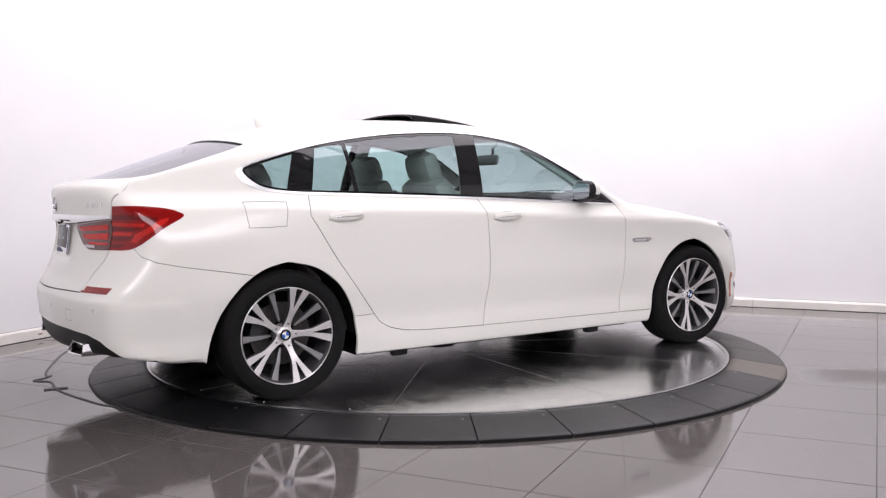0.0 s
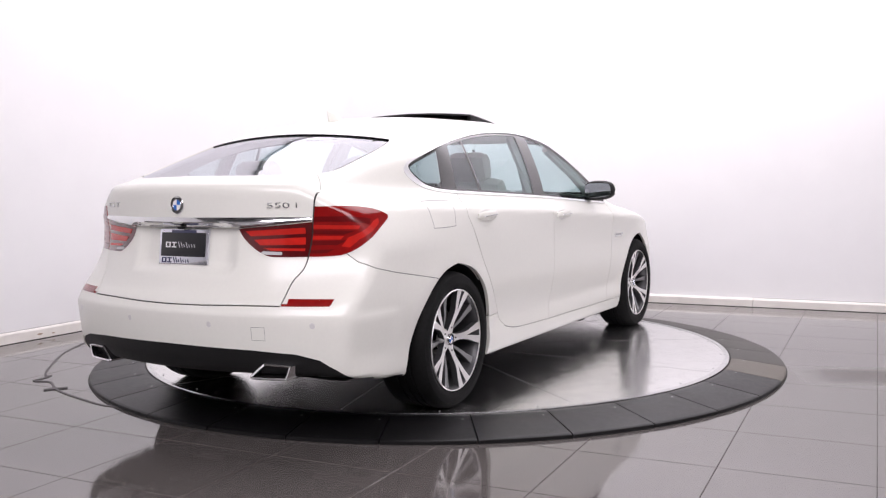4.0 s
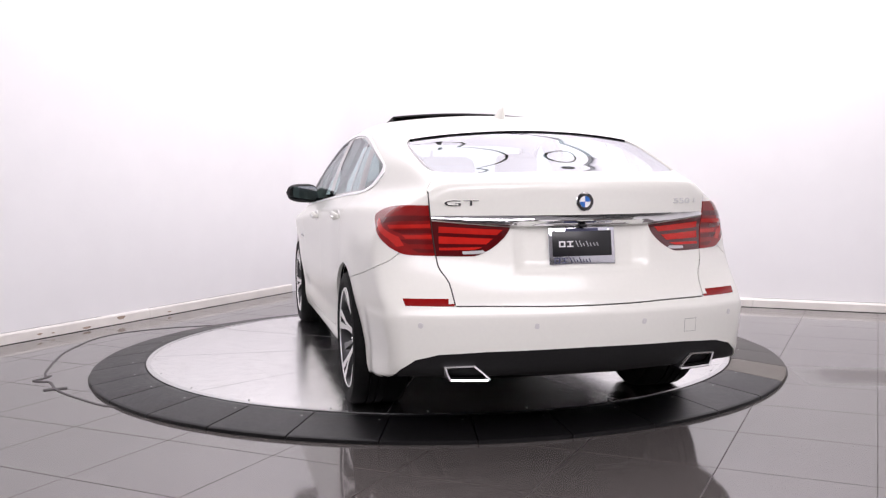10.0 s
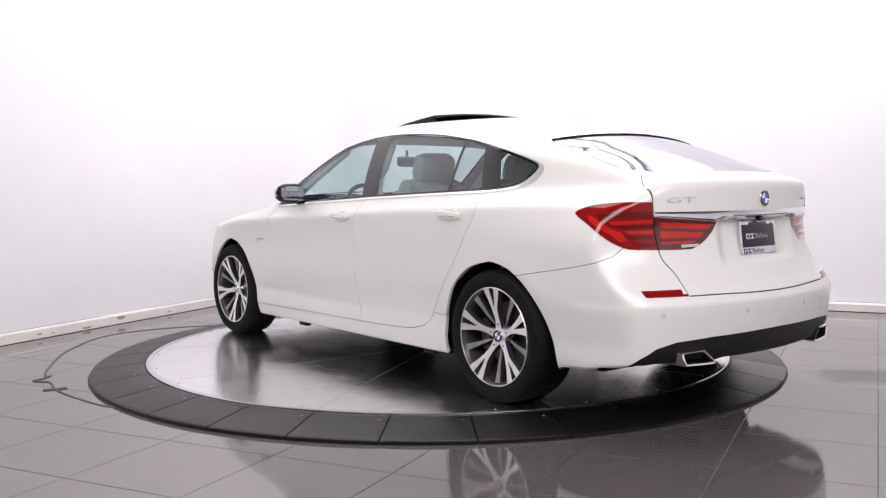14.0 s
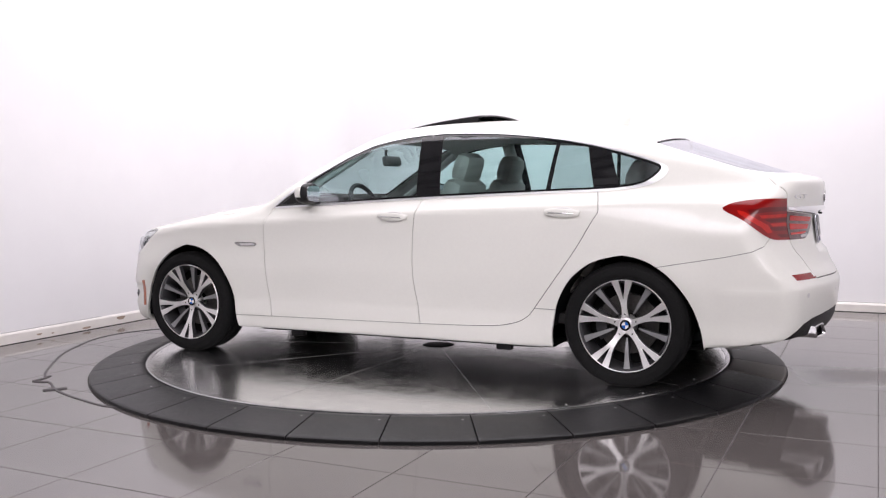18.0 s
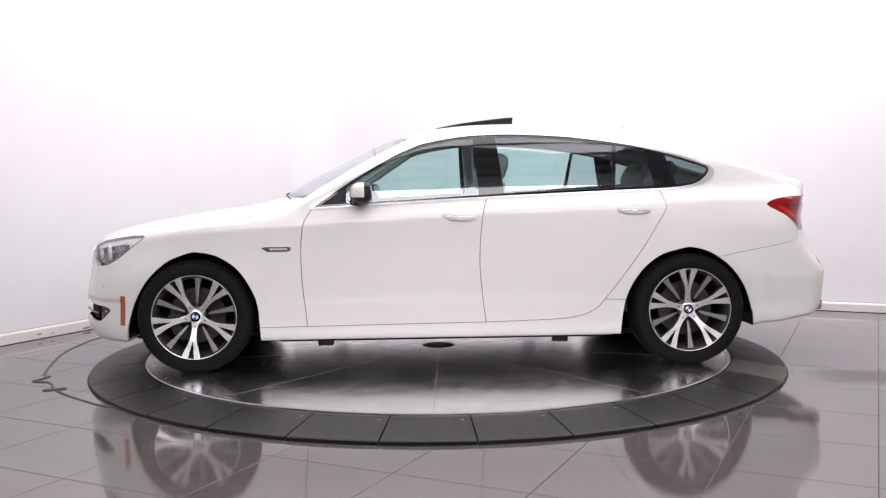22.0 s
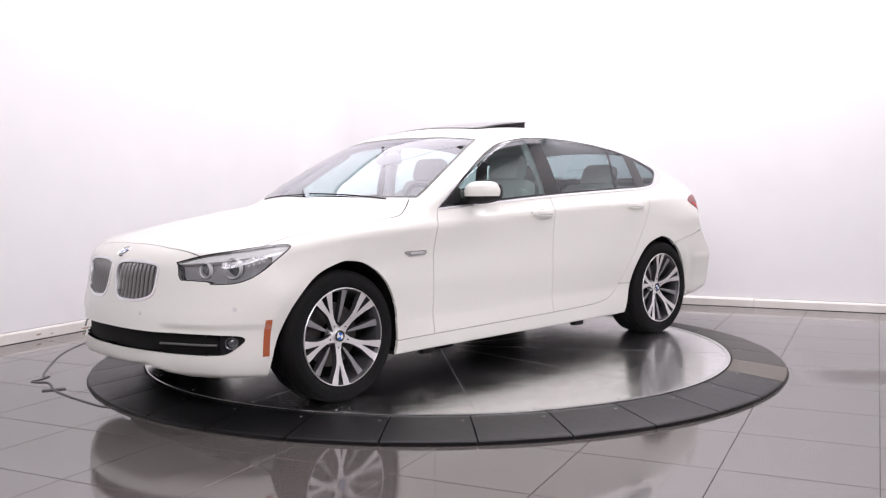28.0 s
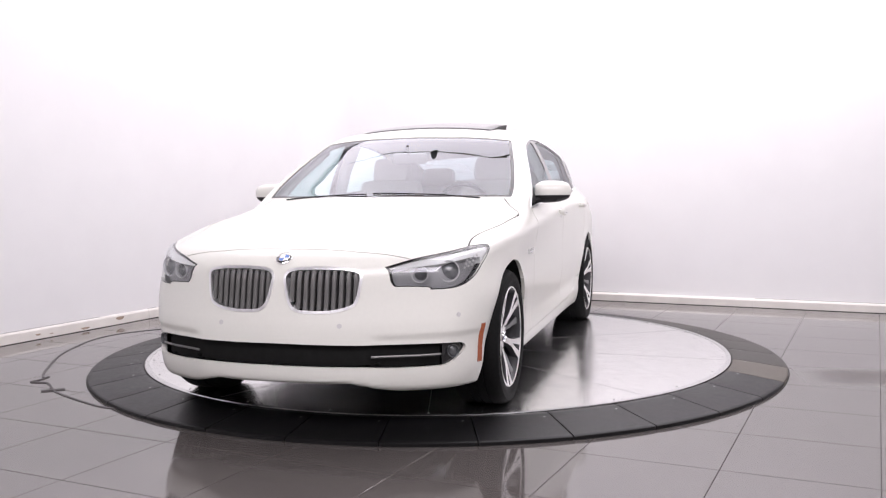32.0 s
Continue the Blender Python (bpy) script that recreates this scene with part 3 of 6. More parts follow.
# -- glazing --
DLO = rounded([(0.806, 1.004), (0.806, 1.004), (0.57, 1.164), (0.333, 1.302), (0.212, 1.359), (0.089, 1.402), (-0.152, 1.441), (-0.425, 1.452), (-0.789, 1.434),
               (-1.1, 1.394), (-1.315, 1.352), (-1.504, 1.302), (-1.655, 1.254), (-1.70, 1.228), (-1.685, 1.19), (-1.62, 1.14), (-1.52, 1.115),
               (-1.358, 1.102), (-1.082, 1.093), (-0.443, 1.069), (-0.133, 1.055), (0.465, 1.023)], 4)
SURROUND = []
for p in shrink(DLO, -0.012):
    g = 0.030 * math.exp(-((p[0] + 1.70) ** 2 + (p[1] - 1.205) ** 2) / 0.12 ** 2)
    SURROUND.append((p[0] - 0.85 * g, p[1] - 0.5 * g))
body.imprint("side", SURROUND, "trim", near_side)
body.imprint("side", DLO, "pillar", near_side, ("trim",))
INNER = shrink(DLO, 0.014)
body.imprint("side", INNER, "pane", near_side, ("pillar",))
for lab, pane in (("quarter_light", [(0.9, 0.9), (0.9, 1.5), (0.60, 1.5), (0.60, 0.9)]),
                  ("glass_a", [(0.60, 0.9), (0.60, 1.5), (-0.19, 1.5), (-0.235, 0.9)]),
                  ("glass_b", [(-0.40, 0.9), (-0.335, 1.5), (-1.102, 1.5), (-1.025, 0.9)]),
                  ("glass_c", [(-1.058, 0.9), (-1.125, 1.5), (-1.246, 1.5), (-1.383, 0.9)]),
                  ("glass_d", [(-1.545, 0.9), (-1.362, 1.5), (-1.9, 1.5), (-1.9, 0.9)])):
    body.imprint("side", pane, lab, near_side, ("pane",))
WIND = rounded([(1.095, 0), (1.095, 0), (1.035, 0.39), (0.90, 0.73), (0.83, 0.785), (0.575, 0.742), (0.215, 0.648), (0.215, 0.648), (0.258, 0.40), (0.295, 0.20), (0.30, 0), (0.30, 0)], 4)
body.imprint("top", [(x, y if y > 1e-6 else -0.05) for x, y in WIND], "wind_frit", upper)
body.imprint("top", [(x, y if y > 0.04 else -0.05) for x, y in shrink(WIND, 0.022)], "windscreen", upper, ("wind_frit",))
REARG = rounded([(-1.70, 0), (-1.70, 0), (-1.692, 0.2), (-1.668, 0.4), (-1.635, 0.60), (-1.635, 0.60), (-1.72, 0.632), (-1.95, 0.632), (-2.13, 0.618), (-2.22, 0.57), (-2.30, 0.42), (-2.35, 0.2), (-2.362, 0), (-2.362, 0)], 4)
body.imprint("top", [(x, y if y > 1e-6 else -0.05) for x, y in REARG], "rear_frit", upper)
body.imprint("top", [(x, y if y > 0.04 else -0.05) for x, y in shrink(REARG, 0.014)], "rear_window", upper, ("rear_frit",))
body.imprint("top", [(0.03, -0.1), (0.03, 0.46), (-0.48, 0.46), (-0.48, -0.1)], "roof_opening", upper)

# -- lamps, grilles and vents --
HEAD = rounded([(2.25, 0.762), (2.25, 0.762), (2.196, 0.788), (2.12, 0.810), (1.945, 0.840), (1.850, 0.846), (1.830, 0.835), (1.872, 0.800), (1.92, 0.765), (1.99, 0.712), (2.055, 0.675),
                (2.115, 0.657), (2.182, 0.655), (2.182, 0.655), (2.188, 0.667), (2.256, 0.673), (2.256, 0.673), (2.259, 0.70)], 3)
body.imprint("side", HEAD, "head_edge", lambda x, y, z: y > 0.40 and x > 1.75 and z > 0.6)
body.imprint("side", shrink(HEAD, 0.0045), "headlamp", lambda x, y, z: y > 0.40 and x > 1.75, ("head_edge",))
KID = rounded([(0.024, 0.70), (0.031, 0.736), (0.063, 0.756), (0.16, 0.764), (0.30, 0.761), (0.376, 0.748), (0.392, 0.722), (0.390, 0.685), (0.376, 0.612), (0.345, 0.577), (0.25, 0.555), (0.14, 0.554), (0.086, 0.563), (0.050, 0.60)], 3)
body.imprint("end", KID, "kidney_rim", nose_end)
body.imprint("end", shrink(KID, 0.013), "kidney", nose_end, ("kidney_rim",))
VENT = rounded([(-0.1, 0.417), (0.0, 0.417), (0.30, 0.413), (0.48, 0.412), (0.62, 0.411), (0.71, 0.409), (0.795, 0.403), (0.815, 0.385), (0.806, 0.358), (0.762, 0.312), (0.71, 0.304), (0.60, 0.303),
                (0.50, 0.304), (0.42, 0.309), (0.36, 0.310), (0.19, 0.311), (0.0, 0.313), (-0.1, 0.313)], 3)
body.imprint("end", VENT, "vent", nose_end)
body.imprint("end", [(0.735, 0.25), (0.735, 0.45), (0.9, 0.45), (0.9, 0.25)], "fog_panel", nose_end, ("vent",))
body.imprint("side", [(1.988, 0.476), (1.956, 0.477), (1.966, 0.294), (1.997, 0.294)], "marker", near_side, ("body",))
LAMP = rounded([(-2.050, 0.988), (-2.068, 1.012), (-2.139, 1.033), (-2.258, 1.044), (-2.42, 1.044), (-2.42, 1.044), (-2.44, 0.823), (-2.44, 0.823), (-2.32, 0.823), (-2.27, 0.841), (-2.214, 0.886), (-2.148, 0.935)], 3)
body.imprint("side", LAMP, "lamp_outer", lambda x, y, z: y > 0.45 and x < -1.9)
GATE = rounded([(-0.05, 1.23), (0.60, 1.23), (0.60, 1.23), (0.625, 1.164), (0.664, 1.107), (0.664, 1.03), (0.652, 0.93), (0.640, 0.815), (0.630, 0.765), (0.598, 0.708), (0.588, 0.62), (0.588, 0.613), (0.588, 0.613), (0.40, 0.612), (0.2, 0.607), (0.0, 0.605), (0.0, 0.605), (-0.05, 0.605), (-0.05, 0.605)], 3)
body.imprint("end", GATE, "tailgate", lambda x, y, z: x < -2.0 and z > 0.5, ("body", "lamp_outer"))
LAMP_IN = rounded([(0.70, 0.980), (0.70, 0.980), (0.628, 0.973), (0.525, 0.963), (0.328, 0.946), (0.328, 0.946), (0.35, 0.905), (0.404, 0.857), (0.462, 0.827), (0.513, 0.820), (0.70, 0.822), (0.70, 0.822)], 3)
body.imprint("end", LAMP_IN, "lamp_inner", tail_end, ("tailgate",))
body.imprint("end", [(-0.05, 0.995), (0.66, 0.998), (0.655, 0.978), (0.52, 0.966), (0.33, 0.949), (0.2, 0.944), (-0.05, 0.943)], "chrome_bar", tail_end, ("tailgate",))
body.imprint("side", [(-2.394, 0.642), (-2.60, 0.644), (-2.60, 0.612), (-2.422, 0.613)], "reflector", lambda x, y, z: y > 0.602 and x < -2.2)
body.imprint("end", [(-0.05, 0.424), (0.147, 0.422), (0.46, 0.417), (0.66, 0.405), (0.755, 0.379), (0.81, 0.335), (0.843, 0.29), (0.863, 0.24), (0.868, 0.1), (-0.05, 0.1)], "diffuser", lambda x, y, z: x < -2.24, ("body",))

# -- lines between the panels --
SEAM_F = rounded([(0.806, 1.004), (0.851, 0.928), (0.871, 0.834), (0.878, 0.715), (0.872, 0.524), (0.848, 0.273)], 4, False)
SEAM_B = rounded([(-0.278, 1.063), (-0.243, 0.967), (-0.222, 0.758), (-0.224, 0.567), (-0.259, 0.278)], 4, False)
SEAM_R = rounded([(-1.358, 1.103), (-1.377, 1.036), (-1.383, 0.978), (-1.35, 0.922), (-1.231, 0.727), (-1.002, 0.414), (-0.944, 0.354), (-0.862, 0.318), (-0.699, 0.295), (-0.259, 0.283)], 4, False)
SILL = [(-0.259, 0.283), (0.848, 0.273), (1.2, 0.270)]
for line in (SEAM_F, SEAM_B, SEAM_R, SILL, [(-1.002, 0.414), (-1.2, 0.412)]):
    body.imprint("side", ribbon(line, 0.0042), "gap", near_side, ("body",))
body.imprint("side", ribbon([(-1.6, 0.655), (-1.834, 0.697), (-2.06, 0.735), (-2.20, 0.765), (-2.26, 0.795), (-2.285, 0.84)], 0.003), "gap", near_side, ("body",))
body.imprint("end", ribbon([p for p in GATE if p[1] < 1.118 and p[0] > -0.001] + [(-0.05, 0.605)], 0.006), "gap", lambda x, y, z: x < -2.0, ("body", "tailgate", "lamp_outer", "lamp_inner"))
HOOD = rounded([(1.95, 0.80), (1.82, 0.783), (1.685, 0.797), (1.447, 0.852), (1.18, 0.876), (1.08, 0.868), (1.013, 0.825), (0.90, 0.745)], 4, False)
body.imprint("top", ribbon([(-2.30, 0.66), (-2.262, 0.63), (-2.225, 0.585)], 0.003), "gap", lambda x, y, z: x < -2.0 and z > 1.1, ("body", "tailgate"))
body.imprint("top", ribbon(HOOD, 0.009), "gap", upper, ("body",))
body.imprint("top", ribbon([(2.232, -0.05), (2.231, 0.0), (2.219, 0.349), (2.192, 0.527), (2.178, 0.60)], 0.005), "gap", upper, ("body",))
# doors, bonnet, bumpers as regions of the white skin
body.imprint("side", [(p[0], p[1]) for p in SEAM_F] + [(-0.259, 0.273)] + [(p[0], p[1]) for p in SEAM_B[::-1]], "front_door", near_side, ("body",))
body.imprint("side", [(p[0], p[1]) for p in SEAM_B] + [(p[0], p[1]) for p in SEAM_R[::-1]], "rear_door", near_side, ("body",))
body.imprint("top", [(2.231, -0.05), (2.231, 0.0), (2.219, 0.349), (2.192, 0.527), (2.10, 0.66)] + HOOD + [(0.90, 0.70), (1.035, 0.39), (1.12, -0.05)], "bonnet", upper, ("body",))
body.imprint("side", [(3, 0.1), (1.70, 0.1), (1.70, 0.60), (1.80, 0.66), (1.93, 0.757), (2.0, 0.79), (2.15, 0.85), (3, 0.9)], "front_bumper", lambda x, y, z: x > 1.6, ("body",))
body.imprint("side", [(-3, 0.1), (-1.75, 0.1), (-1.75, 0.682), (-1.834, 0.697), (-2.06, 0.735), (-2.20, 0.765), (-2.26, 0.795), (-2.30, 0.86), (-3, 0.86)], "rear_bumper", lambda x, y, z: x < -1.6, ("body",))
body.imprint("side", [(1.3, 0.1), (1.3, 0.27), (0.848, 0.273), (-0.259, 0.283), (-0.699, 0.295), (-0.862, 0.318), (-0.944, 0.354), (-1.002, 0.414), (-1.3, 0.414), (-1.3, 0.1)], "sill", near_side, ("body",))
body.imprint("side", [(1.3, 0.20), (1.3, 1.2), (0.8, 1.01), (0.80, 0.2)], "front_wing", lambda x, y, z: y > 0.5 and z < 1.04, ("body",))
body.imprint("side", [(1.28, 0.20), (1.28, 1.2), (2.4, 1.2), (2.4, 0.3)], "front_wing", lambda x, y, z: y > 0.5 and z < 1.04, ("body",))
body.imprint("side", [(0.858, 0.27), (0.884, 0.524), (0.890, 0.715), (0.883, 0.834), (0.863, 0.928), (0.82, 1.0), (1.3, 1.1), (1.3, 0.27)], "front_wing", lambda x, y, z: y > 0.5 and z < 1.04, ("body",))

PANEL = 0.012
whole = ["body", "tailgate", "bonnet", "front_bumper", "rear_bumper"]
under = []
kept = []
for f, n in body.f:
    c = np.mean(f, 0)
    if n in ("body", "front_bumper", "rear_bumper", "sill", "diffuser") and c[2] < 0.215 + (0.07 if c[0] < -1.8 else 0):
        nz = skin_normal(np.array([c]))[0, 2]
        if nz < -0.85 and c[0] < 1.5:
            n = "under"
    kept.append((f, n))
body.f = kept
shell("roof_and_side_frame", body.take("body"), M_PAINT, car, both=True, rim=0.018)
shell("tailgate", body.take("tailgate"), M_PAINT, car, both=True, rim=PANEL)
shell("bonnet", body.take("bonnet"), M_PAINT, car, both=True, rim=PANEL)
front_bumper = shell("front_bumper", body.take("front_bumper"), M_PAINT, car, both=True, rim=0.018)
rear_bumper = shell("rear_bumper", body.take("rear_bumper"), M_PAINT, car, both=True, rim=0.018)
shell("diffuser", body.take("diffuser"), M_BLACK, rear_bumper, both=True, offset=-0.006, label="black plastic lower apron")
shell("underbody", belly + body.take("under"), M_DARK, car, both=True, label="dark underbody")
shell("windscreen", body.take("windscreen"), M_WINDSCREEN, car, both=True, offset=-0.003, label="clear windscreen")
shell("windscreen_border", body.take("wind_frit"), M_PIANO, car, both=True, offset=-0.004)
shell("rear_window", body.take("rear_window"), M_GLASS_REAR, car, both=True, offset=-0.006, label="sloping tinted rear window")
shell("rear_window_border", body.take("rear_frit"), M_PIANO, car, both=True, offset=-0.006)
shell("sunroof_opening", body.take("roof_opening"), M_DASH, car, both=True, offset=-0.02)
shell("bar_seat", body.take("chrome_bar"), M_PAINT, car, both=True, offset=-0.004)
shell("lower_grille_mesh", body.take("vent"), M_DARK, front_bumper, both=True, offset=-0.035, rim=-0.020, label="black mesh")
shell("lining", [f for f, n in body.f if n in ("body", "front_door", "rear_door") and np.mean(f, 0)[2] > 0.62 and -2.1 < np.mean(f, 0)[0] < 0.95], M_LINING, car, both=True, offset=-0.03, label="grey cabin lining")


def doors(s, side):
    """The panels and windows that one side has."""
    fd = shell("front_door", body.take("front_door"), M_PAINT, car, s, 0, PANEL)
    rd = shell("rear_door", body.take("rear_door"), M_PAINT, car, s, 0, PANEL)
    shell("front_wing", body.take("front_wing"), M_PAINT, car, s, 0, 0.018)
    shell("sill", body.take("sill"), M_PAINT, car, s, 0, 0.02)
    shell("window_trim", body.take("trim"), M_BRIGHT, car, s, 0.005, 0.008, "bright chrome window surround")
    shell("window_pillar", body.take("pillar", "pane"), M_PIANO, car, s, -0.001, label="gloss black window frame and pillars")
    shell("mirror_triangle", body.take("quarter_light"), M_BLACK, fd, s, 0.001)
    shell("side_window", body.take("glass_a"), M_GLASS, fd, s, -0.004)
    shell("side_window", body.take("glass_b"), M_GLASS, rd, s, -0.004)
    shell("side_window", body.take("glass_c"), M_GLASS_SIDE, rd, s, -0.004)
    shell("quarter_window", body.take("glass_d"), M_GLASS_SIDE, car, s, -0.004)
    shell("panel_gap", body.take("gap"), M_GAP, car, s, -0.007)
    return fd, rd


DOORS = {1: doors(False, 1), -1: doors(True, -1)}


def skin_y(x, z):
    """Half width of the skin there."""
    ys = np.linspace(1.1, 0.3, 800)
    f = skin(np.full(800, x), ys, np.full(800, z))
    return float(ys[np.argmax(f < 0)])


def skin_x(y, z, back):
    xs = np.linspace(-2.8, -1.8, 1500) if back else np.linspace(2.6, 1.6, 1500)
    f = skin(xs, np.full(1500, y), np.full(1500, z))
    return float(xs[np.argmax(f < 0)])


def skin_z(x, y):
    zs = np.linspace(1.7, 0.7, 1500)
    f = skin(np.full(1500, x), np.full(1500, y), zs)
    return float(zs[np.argmax(f < 0)])


# -- wheel wells --
for cx, cz, r in ARCHES:
    for s in (1, -1):
        edge = [p for p in shrink(ARCH_F if cx > 0 else ARCH_R, -0.010) if p[1] > (0.2 if cx > 0 else 0.30)]
        well = bmesh.new()
        rows = [[well.verts.new((x, (skin_y(x, z) - 0.012) * s, z)) for x, z in edge]]
        rows.append([well.verts.new((cx + (x - cx) * 1.03, 0.54 * s, cz + (z - cz) * 1.03)) for x, z in edge])
        rows.append([well.verts.new((cx + (x - cx) * 0.05, 0.54 * s, cz + (z - cz) * 0.05)) for x, z in edge])
        for a, b in zip(rows, rows[1:]):
            for j in range(len(edge) - 1):
                well.faces.new((a[j], a[j + 1], b[j + 1], b[j]))
        part("wheel_well", well, M_DARK, car, "black wheel arch liner")

# -- lamps --
for s in (False, True):
    sg = -1 if s else 1
    outer = shell("tail_lamp", body.take("lamp_outer"), M_RED, car, s, 0.002, 0.012, "red wraparound tail lamp")
    inner = shell("tail_lamp_inner", body.take("lamp_inner"), M_RED_DARK, car, s, 0.002, 0.012, "red tail lamp on the tailgate")
    for lab, poly, view, mat, host, src in (
            ("light_slot", [(-2.17, 0.985), (-2.28, 1.000), (-2.36, 1.000), (-2.36, 0.978), (-2.27, 0.975), (-2.19, 0.962)], "side", M_RED_SLOT, outer, "lamp_outer"),
            ("light_slot", [(-2.25, 0.935), (-2.36, 0.940), (-2.36, 0.922), (-2.28, 0.918)], "side", M_RED_SLOT, outer, "lamp_outer"),
            ("light_slot", [(-2.27, 0.893), (-2.36, 0.890), (-2.36, 0.872), (-2.30, 0.872)], "side", M_RED_SLOT, outer, "lamp_outer"),
            ("light_slot", [(-2.31, 0.853), (-2.37, 0.850), (-2.37, 0.836), (-2.33, 0.836)], "side", M_RED_SLOT, outer, "lamp_outer"),
            ("light_bar", [(-2.12, 0.985), (-2.16, 0.975), (-2.27, 0.905), (-2.29, 0.865), (-2.27, 0.86), (-2.24, 0.895), (-2.13, 0.965)], "side", M_RED_BRIGHT, outer, "lamp_outer"),
            ("light_bar", [(-2.23, 0.957), (-2.39, 0.965), (-2.39, 0.948), (-2.24, 0.941)], "side", M_RED_BRIGHT, outer, "lamp_outer"),
            ("light_bar", [(-2.28, 0.912), (-2.39, 0.915), (-2.39, 0.898), (-2.29, 0.896)], "side", M_RED_BRIGHT, outer, "lamp_outer"),
            ("light_bar", [(0.625, 0.952), (0.36, 0.936), (0.385, 0.912), (0.625, 0.924)], "end", M_RED_BRIGHT, inner, "lamp_inner"),
            ("light_bar", [(0.625, 0.908), (0.40, 0.897), (0.43, 0.872), (0.625, 0.875)], "end", M_RED_BRIGHT, inner, "lamp_inner"),
            ("light_bar", [(0.625, 0.858), (0.445, 0.86), (0.48, 0.848), (0.625, 0.846)], "end", M_RED_BRIGHT, inner, "lamp_inner"),
            ("reversing_light", [(0.53, 0.842), (0.445, 0.846), (0.43, 0.835), (0.47, 0.830), (0.53, 0.829)], "end", M_LENS_GREY, inner, "lamp_inner")):
        sk = Skin(body.take(src))
        sk.imprint(view, poly, "x", lambda x, y, z: True)
        shell(lab, sk.take("x"), mat, host, s, 0.0035)
    shell("rear_reflector", body.take("reflector"), M_RED, rear_bumper, s, 0.002, 0.01, "red bumper reflector")
    shell("side_marker", body.take("marker"), M_AMBER, front_bumper, s, 0.003, 0.01, "amber side marker")
    # headlamp: clear lens over a dark housing with two ringed projectors
    lens = shell("headlamp", body.take("headlamp"), M_LENS, car, s, 0.001, label="clear headlamp lens")
    shell("headlamp_seal", body.take("head_edge"), M_PIANO, lens, s, -0.002)
    sk = Skin(body.take("headlamp"))
    sk.imprint("side", [(2.30, 0.70), (2.30, 0.748), (2.11, 0.776), (1.99, 0.795), (1.93, 0.79), (1.95, 0.60), (2.3, 0.6)], "bowl", lambda x, y, z: True)
    shell("housing", sk.take("bowl"), M_HOUSING, lens, s, -0.042)
    shell("bezel", sk.take("body"), M_BEZEL, lens, s, -0.012, 0.03)
    for (px, pz, pr) in ((2.20, 0.722, 0.040), (2.115, 0.733, 0.053)):
        yy = skin_y(px, pz)
        nn = skin_normal(np.array([[px, yy, pz]]))[0]
        d = Vector((nn[0] * 0.9 + 0.5, nn[1] * 0.55 * sg, 0.0)).normalized()
        m = Matrix.Translation(Vector((px, yy * sg, pz)) - d * 0.035) @ d.to_track_quat("Y", "Z").to_matrix().to_4x4()
        part("corona_ring", lathe([(pr * 0.86, 0.0), (pr * 0.90, 0.010), (pr * 0.97, 0.010), (pr, 0.0), (pr, -0.012)], 32), M_RINGGLASS, lens, "pale ring round the projector").matrix_basis = m
        part("projector", lathe([(0.0005, 0.012), (pr * 0.35, 0.009), (pr * 0.6, -0.002), (pr * 0.84, -0.012), (pr * 0.86, -0.03)], 32), M_PROJECTOR, lens, "dark glass projector").matrix_basis = m
    for r in range(3):
        for k in range(4):
            lx, lz = 2.035 - 0.022 * k - 0.012 * r, 0.745 + 0.018 * r + 0.006 * k
            yy = skin_y(lx, lz) - 0.010
            nn = skin_normal(np.array([[lx, yy, lz]]))[0]
            led = part("led_facet", lathe([(0.0005, 0.002), (0.005, 0.0015), (0.007, -0.001)], 8), M_LENS_GREY, lens, "pale faceted lens")
            led.matrix_basis = Matrix.Translation((lx, yy * sg, lz)) @ Vector((nn[0], nn[1] * sg, nn[2])).to_track_quat("Y", "Z").to_matrix().to_4x4()
    # fog lamp and the bright bars of the lower vent
    shell("fog_panel", body.take("fog_panel"), M_PIANO, front_bumper, s, -0.02)
    fy, fz = 0.77, 0.365
    fx = skin_x(fy, fz, False)
    m = Matrix.Translation((fx - 0.012, fy * sg, fz)) @ Vector((0.8, 0.6 * sg, 0)).to_track_quat("Y", "Z").to_matrix().to_4x4()
    fog = part("fog_lamp", lathe([(0.0005, -0.004), (0.015, -0.006), (0.024, -0.012), (0.026, 0.002), (0.029, 0.004), (0.031, 0.0), (0.031, -0.03)], 28), M_PROJECTOR, front_bumper, "round fog lamp")
    fog.matrix_basis = m
    pts = []
    for i in range(9):
        y = 0.44 + 0.285 * i / 8
        pts.append((skin_x(y, 0.358, False) - 0.004, y * sg, 0.358))
    part("vent_bar", tube(pts, 0.0055, 8), M_SLAT, front_bumper, "grey horizontal bar")


